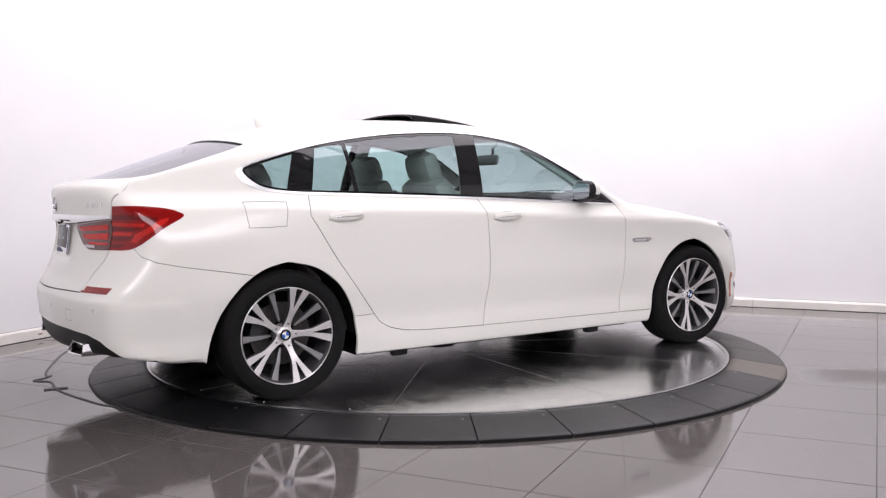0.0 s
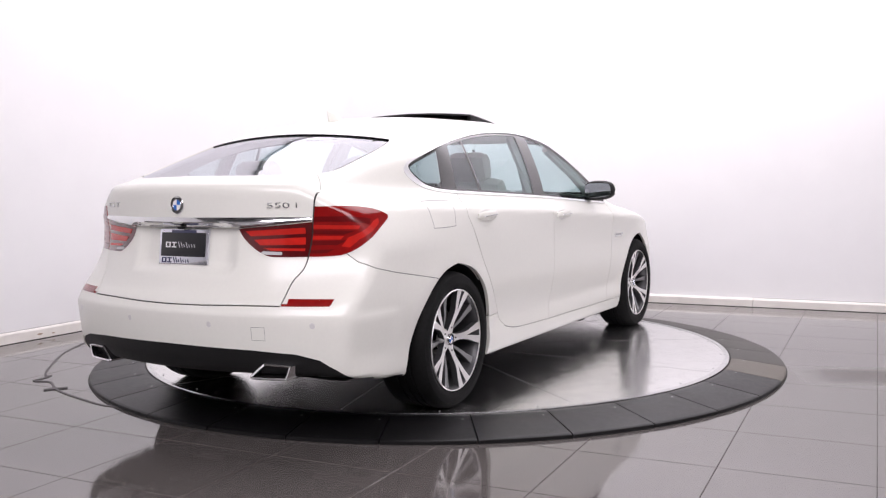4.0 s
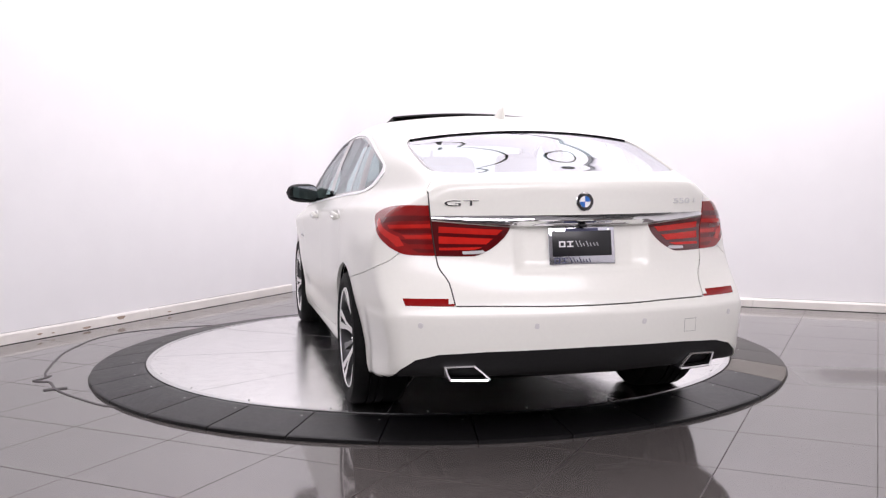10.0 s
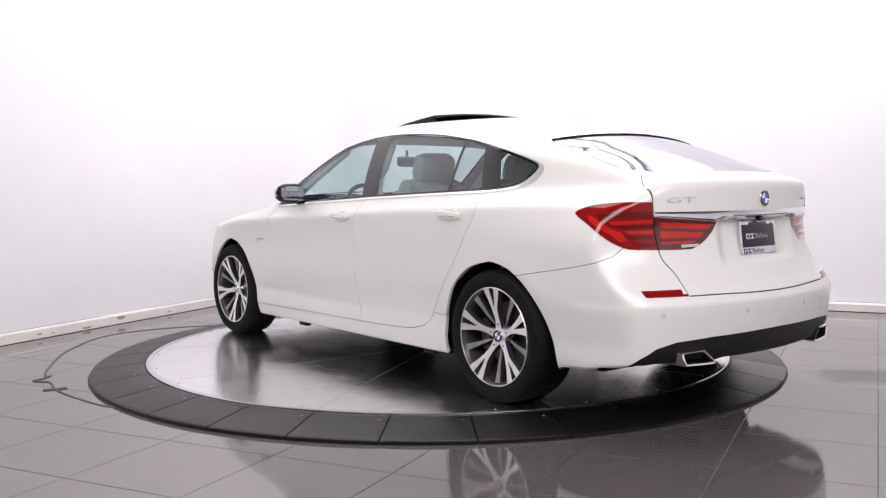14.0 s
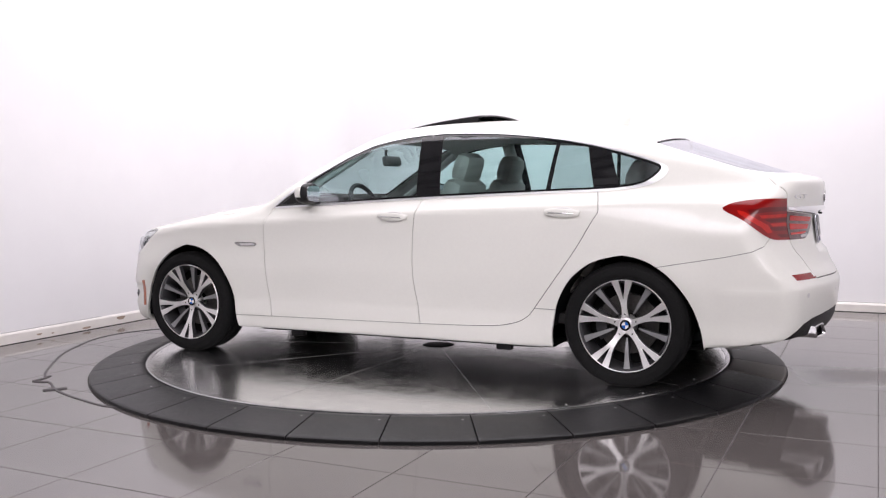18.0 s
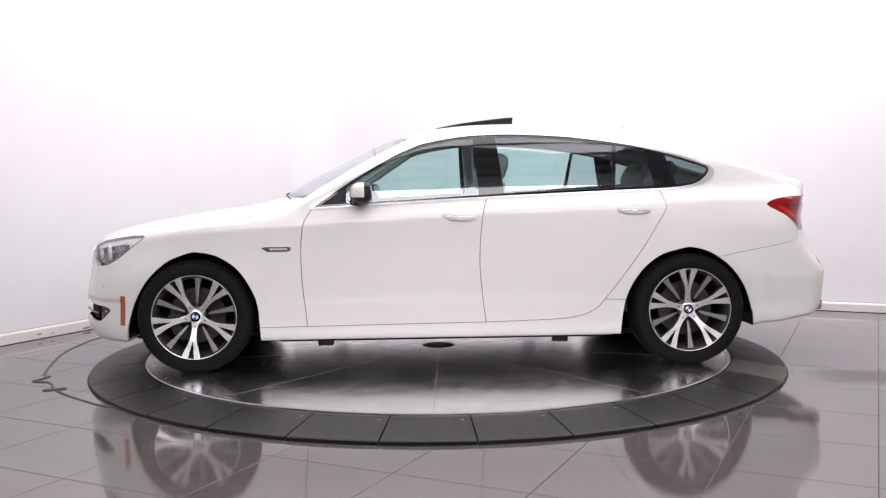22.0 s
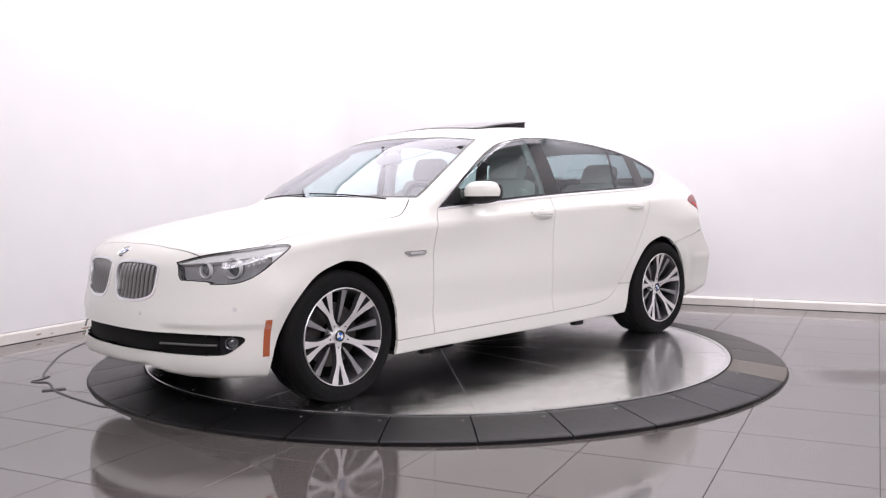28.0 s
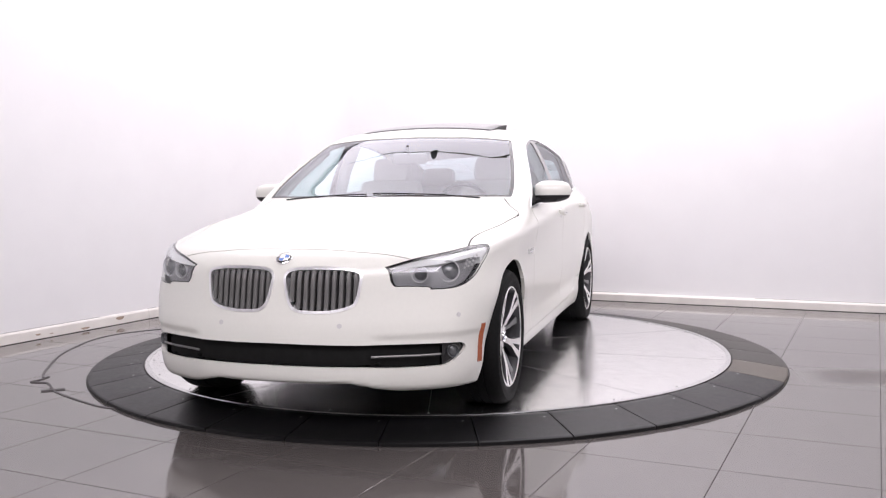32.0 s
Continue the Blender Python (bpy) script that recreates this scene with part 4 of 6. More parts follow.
# ---- wheels ----
def plate_from(outline, depth, mats, bevel=0.0, dish=None):
    """A flat piece cut to an outline in the x-z plane, its face towards +y; the first material on the face, the second on its sides."""
    bm = bmesh.new()
    vs = [bm.verts.new((x, 0, z)) for x, z in outline]
    f = bm.faces.new(vs)
    f.normal_update()
    if f.normal.y < 0:
        f.normal_flip()
    bmesh.ops.triangulate(bm, faces=[f])
    top = list(bm.faces)
    r = bmesh.ops.extrude_face_region(bm, geom=top)
    moved = [g for g in r["geom"] if isinstance(g, bmesh.types.BMVert)]
    for v in moved:
        v.co.y += depth
    bmesh.ops.translate(bm, verts=list(bm.verts), vec=(0, -depth, 0))
    bmesh.ops.recalc_face_normals(bm, faces=bm.faces)
    for f in bm.faces:
        f.normal_update()
        f.material_index = 0 if f.normal.y > 0.7 else 1
    if bevel:
        edges = [e for e in bm.edges if len(e.link_faces) == 2 and e.calc_face_angle(0) > 0.6 and all(abs(v.co.y) < 1e-6 for v in e.verts)]
        bmesh.ops.bevel(bm, geom=edges, offset=bevel, segments=2, affect="EDGES", profile=0.5)
    if dish:
        for v in bm.verts:
            v.co.y += dish(math.hypot(v.co.x, v.co.z))
    return bm


def dish(r):
    return -0.046 * (1 - min(r / 0.248, 1) ** 2) + 0.010 * math.exp(-((r - 0.15) / 0.06) ** 2)


def turned(pts, a):
    c, s = math.cos(radians(a)), math.sin(radians(a))
    return [(0.974 * (r * c - t * s), 0.974 * (r * s + t * c)) for r, t in pts]


SPOKE_EDGE = [(0.04, 0.026), (0.052, 0.0215), (0.075, 0.0175), (0.105, 0.0165), (0.14, 0.0205), (0.168, 0.0275), (0.2, 0.0395), (0.23, 0.0515), (0.2575, 0.0615)]
SPOKE_FORK = [(0.263, 0.0185), (0.235, 0.0143), (0.2, 0.0085), (0.172, 0.0035), (0.156, 0.0008)]
Y_SPOKE = [(r, -w) for r, w in SPOKE_EDGE + SPOKE_FORK] + [(r, w) for r, w in (SPOKE_EDGE + SPOKE_FORK)[::-1]]
SLIM_SPOKE = [(0.075, -0.004), (0.10, -0.008), (0.15, -0.011), (0.20, -0.014), (0.256, -0.021), (0.258, 0.021), (0.20, 0.014), (0.15, 0.011), (0.10, 0.008), (0.075, 0.004)]


def roundel(radius, parent, m, depth=0.006):
    """A round enamel badge: black ring with a bright edge, blue and white quarters."""
    b = part("badge", lathe([(0.0005, depth * 0.8), (radius * 0.62, depth * 0.7), (radius * 0.95, depth * 0.4), (radius * 0.95, -0.004)], 40), M_PIANO, parent, "round black, blue and white badge")
    b.matrix_basis = m
    part("badge_edge", lathe([(radius * 0.92, depth * 0.45), (radius * 0.95, depth), (radius, depth * 0.7), (radius, -0.004)], 40), M_CHROME, b, "bright edge")
    part("badge_edge", lathe([(radius * 0.60, depth * 0.8), (radius * 0.62, depth * 1.05), (radius * 0.65, depth * 0.8)], 40), M_CHROME, b, "bright inner ring")
    for q in range(4):
        bm = bmesh.new()
        r = radius * 0.60
        c = bm.verts.new((0, depth * 0.95, 0))
        arcv = [bm.verts.new((r * math.cos(radians(90 * q + 15 * i)), depth * 0.85, r * math.sin(radians(90 * q + 15 * i)))) for i in range(7)]
        for i in range(6):
            bm.faces.new((c, arcv[i + 1], arcv[i]))
        part("badge_quarter", bm, M_BLUE if q % 2 else M_WHITE, b, "blue enamel quarter" if q % 2 else "white enamel quarter")
    return b


def make_wheel(width):
    rim = part("wheel", lathe([(0.2545, -0.004), (0.2550, 0.002), (0.2575, 0.003), (0.2605, 0.000), (0.2605, -0.012), (0.255, -0.02)], 72), M_ALLOY, car, "machined and grey painted alloy wheel")
    rim.data.name = "wheel"
    part("barrel", lathe([(0.2555, -0.002), (0.246, -0.012), (0.241, -0.03), (0.235, -0.06), (0.232, -0.20)], 64), M_ALLOY_GREY, rim, "dark grey inner rim")
    part("wheel_back", lathe([(0.05, -0.15), (0.236, -0.15)], 40), M_DARK, rim)
    tyre = part("tyre", lathe([(0.2585, -0.016), (0.261, -0.004), (0.270, 0.003), (0.290, 0.008), (0.2915, 0.0085), (0.293, 0.0085), (0.308, 0.009), (0.326, 0.004), (0.3265, 0.0055), (0.329, 0.005), (0.338, -0.006), (0.347, -0.022), (0.3505, -0.04),
                               (0.3515, -0.062), (0.3515, -0.066), (0.344, -0.067), (0.344, -0.075), (0.352, -0.076), (0.352, -0.108), (0.344, -0.109), (0.344, -0.117), (0.352, -0.118),
                               (0.352, -0.150), (0.344, -0.151), (0.344, -0.159), (0.3515, -0.160), (0.3505, -width + 0.045), (0.345, -width + 0.02), (0.33, -width + 0.005), (0.27, -width + 0.02)], 96), M_RUBBER, rim, "black road tyre")
    for k in range(5):
        a = 90 + 72 * k
        ob = part("spoke", plate_from(turned(Y_SPOKE, a), 0.034, None, 0.002, dish), M_ALLOY, rim, "machined forked spoke", smooth=False)
        ob.data.materials.append(M_ALLOY_GREY)
        ob = part("slim_spoke", plate_from(turned(SLIM_SPOKE, a + 36), 0.034, None, 0.003, lambda r: dish(r) - 0.018), M_SPOKE, rim, "grey painted spoke", smooth=False)
        ob.data.materials.append(M_ALLOY_GREY)
        ob = part("bolt", lathe([(0.0005, 0.001), (0.0040, 0.001), (0.0048, -0.004)], 12), M_DARK, rim)
        ob.matrix_basis = pose(0.062 * math.cos(radians(a)), -0.0395, 0.062 * math.sin(radians(a)))
    part("hub", lathe([(0.028, -0.042), (0.036, -0.0445), (0.044, -0.0465), (0.052, -0.056), (0.060, -0.09)], 40), M_ALLOY, rim)
    roundel(0.032, rim, pose(0, -0.041, 0), 0.008)
    part("brake_disc", lathe([(0.06, -0.125), (0.075, -0.125), (0.08, -0.115), (0.172, -0.115), (0.174, -0.14)], 56), M_DISC, rim, "steel brake disc")
    bm = bmesh.new()
    for i in range(9):
        a = radians(-30 + 60 * i / 8)
        for r, y in ((0.115, -0.08), (0.18, -0.08), (0.185, -0.14), (0.115, -0.14)):
            bm.verts.new((r * math.cos(a), y, r * math.sin(a)))
    bm.verts.ensure_lookup_table()
    for i in range(8):
        for j in range(4):
            bm.faces.new((bm.verts[4 * i + j], bm.verts[4 * i + 4 + j], bm.verts[4 * i + 4 + (j + 1) % 4], bm.verts[4 * i + (j + 1) % 4]))
    bm.faces.new([bm.verts[j] for j in range(4)])
    bm.faces.new([bm.verts[32 + j] for j in range(3, -1, -1)])
    bmesh.ops.recalc_face_normals(bm, faces=bm.faces)
    part("brake_caliper", bm, M_ALLOY_GREY, rim, "grey brake caliper")
    return rim


def set_wheel(rim, x, y, s, spin):
    rim.matrix_basis = pose(x, y * s, 0.343, 0, 0, 0 if s > 0 else 180) @ Matrix.Rotation(radians(spin), 4, "Y")


def copy_part(ob, m):
    c = copy_thing(ob, m)
    c.parent = ob.parent
    return c


wheel_f = make_wheel(0.245)
set_wheel(wheel_f, 1.535, 0.918, 1, 30)
set_wheel(copy_part(wheel_f, Matrix()), 1.535, 0.918, -1, 20)
wheel_r = make_wheel(0.275)
set_wheel(wheel_r, -1.535, 0.930, 1, 3)
set_wheel(copy_part(wheel_r, Matrix()), -1.535, 0.930, -1, -17)

# ---- front: grilles, badge ----
for s in (1, -1):
    kid = shell("radiator_grille", body.take("kidney_rim"), M_BRIGHT, car, s < 0, 0.004, 0.04, "chrome framed kidney grille")
    shell("grille_back", body.take("kidney"), M_PIANO, kid, s < 0, -0.035)
    for i in range(10):
        y = 0.062 + 0.033 * i
        zs = []
        for k in range(200):
            z = 0.53 + 0.25 * k / 199
            if inside(shrink(KID, 0.012), y, z):
                zs.append(z)
        if len(zs) < 5:
            continue
        bm = bmesh.new()
        rows = []
        for k in range(9):
            z = zs[0] + (zs[-1] - zs[0]) * k / 8
            x = skin_x(y, z, False) - 0.006
            rows.append([bm.verts.new((x - dx, (y + dy) * s, z)) for dx, dy in ((0.03, -0.0115), (0.007, -0.011), (0.0, -0.005), (0.0, 0.005), (0.007, 0.011), (0.03, 0.0115))])
        for a, b in zip(rows, rows[1:]):
            for j in range(5):
                bm.faces.new((a[j], a[j + 1], b[j + 1], b[j]))
        bmesh.ops.recalc_face_normals(bm, faces=bm.faces)
        part("slat", bm, M_SLAT, kid, "grey upright slat")
ex = 2.288
ez = skin_z(ex, 0.0)
roundel(0.041, car, Matrix.Translation((ex, 0, ez - 0.0025)) @ Vector((0.55, 0, 0.83)).to_track_quat("Y", "Z").to_matrix().to_4x4())
for y, z in ((0.30, 0.50), (-0.30, 0.50), (0.794, 0.535), (-0.794, 0.535)):
    x = skin_x(abs(y), z, False)
    nn = skin_normal(np.array([[x, abs(y), z]]))[0]
    m = Matrix.Translation((x, y, z)) @ Vector((nn[0], nn[1] * (1 if y > 0 else -1), nn[2])).to_track_quat("Y", "Z").to_matrix().to_4x4()
    part("parking_sensor", lathe([(0.0005, 0.002), (0.009, 0.002), (0.0095, 0.0005), (0.0115, 0.0005), (0.012, -0.004)], 20), M_SENSOR, front_bumper, "white round sensor").matrix_basis = m

# ---- rear: badge, lettering, plate, exhausts, sensors ----
roundel(0.041, car, Matrix.Translation((-2.5165, 0, 1.054)) @ Vector((-1, 0, 0.03)).to_track_quat("Y", "Z").to_matrix().to_4x4())


def lettering(body_text, y, z, size, width):
    """Raised chrome characters on the tailgate."""
    cu = bpy.data.curves.new("lettering", "FONT")
    cu.body, cu.size, cu.extrude, cu.offset, cu.align_x, cu.align_y = body_text, size, 0.003, -0.0003, "CENTER", "CENTER"
    ob = new("lettering", cu)
    cu.materials.append(M_CHROME)
    ob.parent = car
    x = skin_x(abs(y), z, True)
    nn = skin_normal(np.array([[x, abs(y), z]]))[0]
    n = Vector((nn[0], nn[1] * (1 if y > 0 else -1), 0)).normalized()
    right = Vector((0, 0, 1)).cross(n)
    rot = Matrix((right, Vector((0, 0, 1)), n)).transposed().to_4x4()
    ob.matrix_basis = Matrix.Translation(Vector((x, y, z)) + n * 0.002) @ rot @ Matrix.Diagonal((width, 1, 1, 1))
    return tagged(ob, "raised chrome lettering")


lettering("GT", 0.535, 1.052, 0.036, 3.3)
lettering("550 i", -0.535, 1.050, 0.034, 2.2)
plate = part("number_plate", box(bmesh.new(), 0, 0, 0, 0.012, 0.312, 0.165, 0.004), M_PLATE_FRAME, car, "dark dealer plate in a blue-grey frame")
plate.matrix_basis = pose(-2.482, 0.0, 0.858, 0, 7, 0)
part("plate_face", box(bmesh.new(), -0.007, 0, 0.010, 0.004, 0.280, 0.112, 0.0015), M_PLATE, plate, "black plate face")
part("plate_bar", box(bmesh.new(), -0.0072, 0.0, 0.071, 0.004, 0.155, 0.014, 0.001), M_PLATE_BAR, plate, "dark blue bar")


def plate_strokes(x, y, z, h, mat, mat_fine):
    """A bold pair of blocks and a run of leaning fine strokes, for the dealer's mark."""
    for k in range(2):
        bm = bmesh.new()
        cy = y - 1.45 * h * k
        for dz in (-0.40, 0.40):
            box(bm, x, cy, z + dz * h, 0.002, 1.15 * h, 0.22 * h, 0.0006)
        for dy in ((-0.45, 0.45) if k == 0 else (0.0,)):
            box(bm, x, cy + dy * h, z, 0.002, 0.26 * h, 0.62 * h, 0.0006)
        part("plate_block", bm, mat, plate, "bold block of the dealer mark")
    for k, (w, tall) in enumerate(((0.4, 1.15), (0.4, 1.1), (0.4, 0.6), (0.4, 1.05), (0.4, 0.6), (0.4, 0.6), (0.4, 0.7))):
        m = Matrix.Translation((x, y - (2.7 + 0.62 * k) * h, z + (tall - 1.0) * 0.3 * h)) @ Matrix.Rotation(radians(-24), 4, "X")
        part("plate_stroke", box(bmesh.new(), 0, 0, 0, 0.002, 0.16 * h, tall * h, 0.0005, m), mat_fine, plate, "fine stroke of the dealer mark")


plate_strokes(-0.0095, 0.095, 0.008, 0.026, M_WHITE, M_PLATE_GREY)
plate_strokes(-0.0068, 0.120, -0.064, 0.024, M_PLATE_BAR, M_PLATE_BAR)
for y in (0.13, -0.13):
    part("plate_screw", lathe([(0.0005, 0.003), (0.006, 0.002), (0.006, -0.002)], 14), M_CHROME, plate).matrix_basis = Matrix.Translation((-0.006, y, 0.068)) @ Vector((-1, 0, 0)).to_track_quat("Y", "Z").to_matrix().to_4x4()
bar = bmesh.new()
rows = []
for y in np.linspace(-0.655, 0.655, 53):
    top = 0.996 + 0.002 * abs(y) / 0.655
    low = float(np.interp(abs(y), (0.0, 0.2, 0.33, 0.52, 0.655), (0.943, 0.944, 0.949, 0.966, 0.979)))
    row = []
    for k in range(9):
        u = k / 8
        z = top + (low - top) * u
        out = (0.003 + 0.018 * math.sin(math.pi * 0.62 * u) if u < 0.95 else 0.004) * (top - low) / 0.053
        row.append(bar.verts.new((skin_x(abs(y), z, True) - out, y, z)))
    rows.append(row)
for a, b in zip(rows, rows[1:]):
    for k in range(8):
        bar.faces.new((a[k], a[k + 1], b[k + 1], b[k]))
bmesh.ops.recalc_face_normals(bar, faces=bar.faces)
part("tailgate_bar", bar, M_CHROME, car, "polished chrome bar")
# handle recess shadow piece and camera under the bar
part("rear_camera", box(bmesh.new(), -2.497, 0.0, 0.948, 0.02, 0.035, 0.012, 0.004), M_BLACK, car)
for s in (1, -1):
    outline = [(0.635, 0.357), (0.522, 0.362), (0.505, 0.356), (0.448, 0.305), (0.450, 0.291), (0.470, 0.286), (0.595, 0.288), (0.622, 0.294), (0.642, 0.344)]
    outline = rounded(outline, 3)
    pipe = None
    for name, mat, grow, x0, x1, lab in (("exhaust_tip", M_CHROME, 0.0, -2.555, -2.33, "chrome trapezoid exhaust tip"), ("exhaust_bore", M_DARK, 0.0115, -2.55, -2.40, "near black bore")):
        o = shrink(outline, grow)
        bm = bmesh.new()
        n = len(o)
        tilt = 0.10
        rows = []
        rings = ((x1, 0.0), (x0 + 0.006, 0.0), (x0, 0.004), (x0 + 0.003, 0.011), (x0 + 0.08, 0.012)) if name == "exhaust_tip" else ((x0 + 0.012, 0.0), (x1, 0.004))
        for x, g in rings:
            oo = shrink(o, g)
            rows.append([bm.verts.new((x + 0.22 * (y - 0.45), y * s, z)) for y, z in oo])
        for a, b in zip(rows, rows[1:]):
            for i in range(n):
                bm.faces.new((a[i], a[(i + 1) % n], b[(i + 1) % n], b[i]))
        if name == "exhaust_bore":
            bm.faces.new(rows[-1])
        bmesh.ops.recalc_face_normals(bm, faces=bm.faces)
        if pipe is None:
            pipe = part(name, bm, mat, car, lab)
        else:
            part(name, bm, mat, pipe, lab)
for y, z in ((0.735, 0.532), (0.25, 0.525), (-0.25, 0.525), (-0.735, 0.532)):
    x = skin_x(abs(y), z, True)
    nn = skin_normal(np.array([[x, abs(y), z]]))[0]
    m = Matrix.Translation((x, y, z)) @ Vector((nn[0], nn[1] * (1 if y > 0 else -1), nn[2])).to_track_quat("Y", "Z").to_matrix().to_4x4()
    part("parking_sensor", lathe([(0.0005, 0.002), (0.010, 0.002), (0.0105, 0.0005), (0.0125, 0.0005), (0.013, -0.004)], 20), M_SENSOR, rear_bumper, "white round sensor").matrix_basis = m


def line_on(view, pts, width, where, name, mat, parent, s=False, offset=0.0012):
    """A fine joint drawn into the skin as a groove of its own."""
    sk = Skin([f for f, n in body.f if n in ("body", "rear_bumper", "front_bumper")])
    sk.imprint(view, ribbon(pts, width), "x", where)
    return shell(name, sk.take("x"), mat, parent, s, offset)


FUEL = rounded([(-1.738, 1.040), (-1.722, 1.056), (-1.522, 1.053), (-1.508, 1.04), (-1.525, 0.940), (-1.54, 0.926), (-1.715, 0.923), (-1.728, 0.936)], 3)
line_on("side", FUEL + FUEL[:1], 0.0032, near_side, "fuel_flap_joint", M_FINE, car, True)
line_on("end", [(0.465, 0.521), (0.528, 0.521), (0.528, 0.463), (0.465, 0.463), (0.465, 0.521)], 0.0022, tail_end, "tow_cover_joint", M_FINE, rear_bumper, True)

# ---- sides: handles, mirrors, badges ----
for s in (1, -1):
    fd, rd = DOORS[s]
    for host, hx, hz, tilt in ((fd, -0.094, 0.946, -2.5), (rd, -1.178, 0.973, -2.5)):
        y0 = skin_y(hx, hz)
        sk = Skin(body.take("front_door", "rear_door"))
        sk.imprint("side", [(hx + 0.095 * math.cos(a), hz - 0.004 + 0.030 * math.sin(a)) for a in np.linspace(0, 2 * math.pi, 25)[:-1]], "x", near_side)
        bm = bmesh.new()
        rows = []
        for i in range(17):
            u = -1 + 2 * i / 16
            w = (1 - abs(u) ** 3.2)
            h = 0.014 + 0.012 * w
            out = 0.012 + 0.022 * w
            rows.append([bm.verts.new((u * 0.102, out + 0.008 * math.cos(a) - 0.004, 0.5 * h * 2 * 0.9 * math.sin(a))) for a in np.linspace(0, 2 * math.pi, 13)[:-1]])
        for a, b in zip(rows, rows[1:]):
            for j in range(12):
                bm.faces.new((a[j], a[(j + 1) % 12], b[(j + 1) % 12], b[j]))
        bm.faces.new(rows[0])
        bm.faces.new(rows[-1])
        for v in bm.verts:
            v.co.y *= s
        bmesh.ops.recalc_face_normals(bm, faces=bm.faces)
        h = part("door_handle", bm, M_PAINT, host, "white pull handle")
        lean = math.degrees(math.atan2(skin_y(hx - 0.08, hz) - skin_y(hx + 0.08, hz), 0.16))
        h.matrix_basis = pose(hx, y0 * s, hz, 0, tilt, lean * -s * 0)
        strip = part("handle_strip", box(bmesh.new(), 0, 0.036 * s, -0.003, 0.15, 0.006, 0.006, 0.002), M_CHROME, h, "fine chrome strip")
        # thin disc on the door, its darker white drawn as the hollow's shade
        cup = part("handle_cup", lathe([(0.0005, -0.001), (0.6, 0.001), (0.92, 0.0015), (1.0, 0.001), (1.03, -0.004)], 32), M_CUP_SHADE, host, "darker white disc in place of the shaded handle hollow")
        cup.matrix_basis = Matrix.Translation((hx, (y0 + 0.0002) * s, hz - 0.004)) @ Matrix.Rotation(radians(0 if s > 0 else 180), 4, "Z") @ Matrix.Diagonal((0.082, 1.0, 0.034, 1))
    # side badge with indicator
    bx = [(1.115, 0.764), (1.095, 0.770), (0.965, 0.771), (0.94, 0.767), (0.938, 0.752), (0.955, 0.742), (1.08, 0.741)]
    sk = Skin(body.take("front_wing"))
    sk.imprint("side", bx, "x", near_side)
    wing = shell("side_badge", sk.take("x"), M_SATIN, car, s < 0, 0.005, 0.008, "chrome side indicator badge")
    sk.imprint("side", [(1.07, 0.763), (0.965, 0.764), (0.955, 0.752), (1.06, 0.750)], "y", near_side, ("x",))
    shell("badge_lens", sk.take("y"), M_LENS_GREY, wing, s < 0, 0.0065)
    # door mirror
    bm = bmesh.new()
    rows = []
    nv, nu = 20, 12
    for i in range(nu + 1):
        u = -1 + 2 * i / nu
        r = (1 - abs(u) ** 3.0) ** 0.42 if abs(u) < 1 else 0.0
        row = []
        for j in range(nv):
            a = 2 * math.pi * j / nv
            ca, sa = math.cos(a), math.sin(a)
            px = math.copysign(abs(ca) ** 0.75, ca) * r
            pz = math.copysign(abs(sa) ** 0.8, sa) * r
            fx = 0.075 * px if px > 0 else 0.050 * max(px, -0.7)
            row.append(bm.verts.new((fx + 0.008 - 0.030 * (u + 1) * 0.5, u * 0.122 * s, 0.068 * pz * (1.0 - 0.10 * u) + 0.004 * u)))
        rows.append(row)
    for a, b in zip(rows, rows[1:]):
        for j in range(nv):
            bm.faces.new((a[j], a[(j + 1) % nv], b[(j + 1) % nv], b[j]))
    bmesh.ops.remove_doubles(bm, verts=bm.verts, dist=0.0005)
    bmesh.ops.recalc_face_normals(bm, faces=bm.faces)
    geom = bm.verts[:] + bm.edges[:] + bm.faces[:]
    bmesh.ops.bisect_plane(bm, geom=geom, plane_co=(0, 0, -0.022), plane_no=(0, 0, 1))
    geom = bm.verts[:] + bm.edges[:] + bm.faces[:]
    bmesh.ops.bisect_plane(bm, geom=geom, plane_co=(-0.012, 0, 0), plane_no=(1, 0, 0))
    low = bm.copy()
    bmesh.ops.delete(bm, geom=[f for f in bm.faces if f.calc_center_median().z < -0.022 or f.calc_center_median().x < -0.012 - 0.001], context="FACES")
    bmesh.ops.delete(low, geom=[f for f in low.faces if not (f.calc_center_median().z < -0.022 or f.calc_center_median().x < -0.012 - 0.001)], context="FACES")
    mirror = part("door_mirror", bm, M_PAINT, car, "white capped door mirror with black base")
    mirror.matrix_basis = pose(0.50, 0.968 * s, 1.090, 0, 0, 4 * s)
    part("mirror_base", low, M_BLACK, mirror, "black mirror housing")
    part("mirror_arm", tube([(0.07, -0.19 * s, -0.062), (0.06, -0.12 * s, -0.055), (0.035, -0.05 * s, -0.045), (0.03, 0.03 * s, -0.045)], 0.020, 10), M_BLACK, mirror)
    glass = bmesh.new()
    rings = []
    for d, k in ((-0.004, 1.0), (0.002, 1.0)):
        ring = []
        for q in np.linspace(0, 2 * math.pi, 29)[:-1]:
            u = 0.84 * math.copysign(abs(math.cos(q)) ** 0.45, math.cos(q))
            w = 0.74 * math.copysign(abs(math.sin(q)) ** 0.55, math.sin(q))
            ring.append(glass.verts.new((0.008 - 0.035 - 0.030 * (u + 1) * 0.5 + d, u * 0.122 * s, 0.068 * w * (1.0 - 0.10 * u) + 0.004 * u)))
        rings.append(ring)
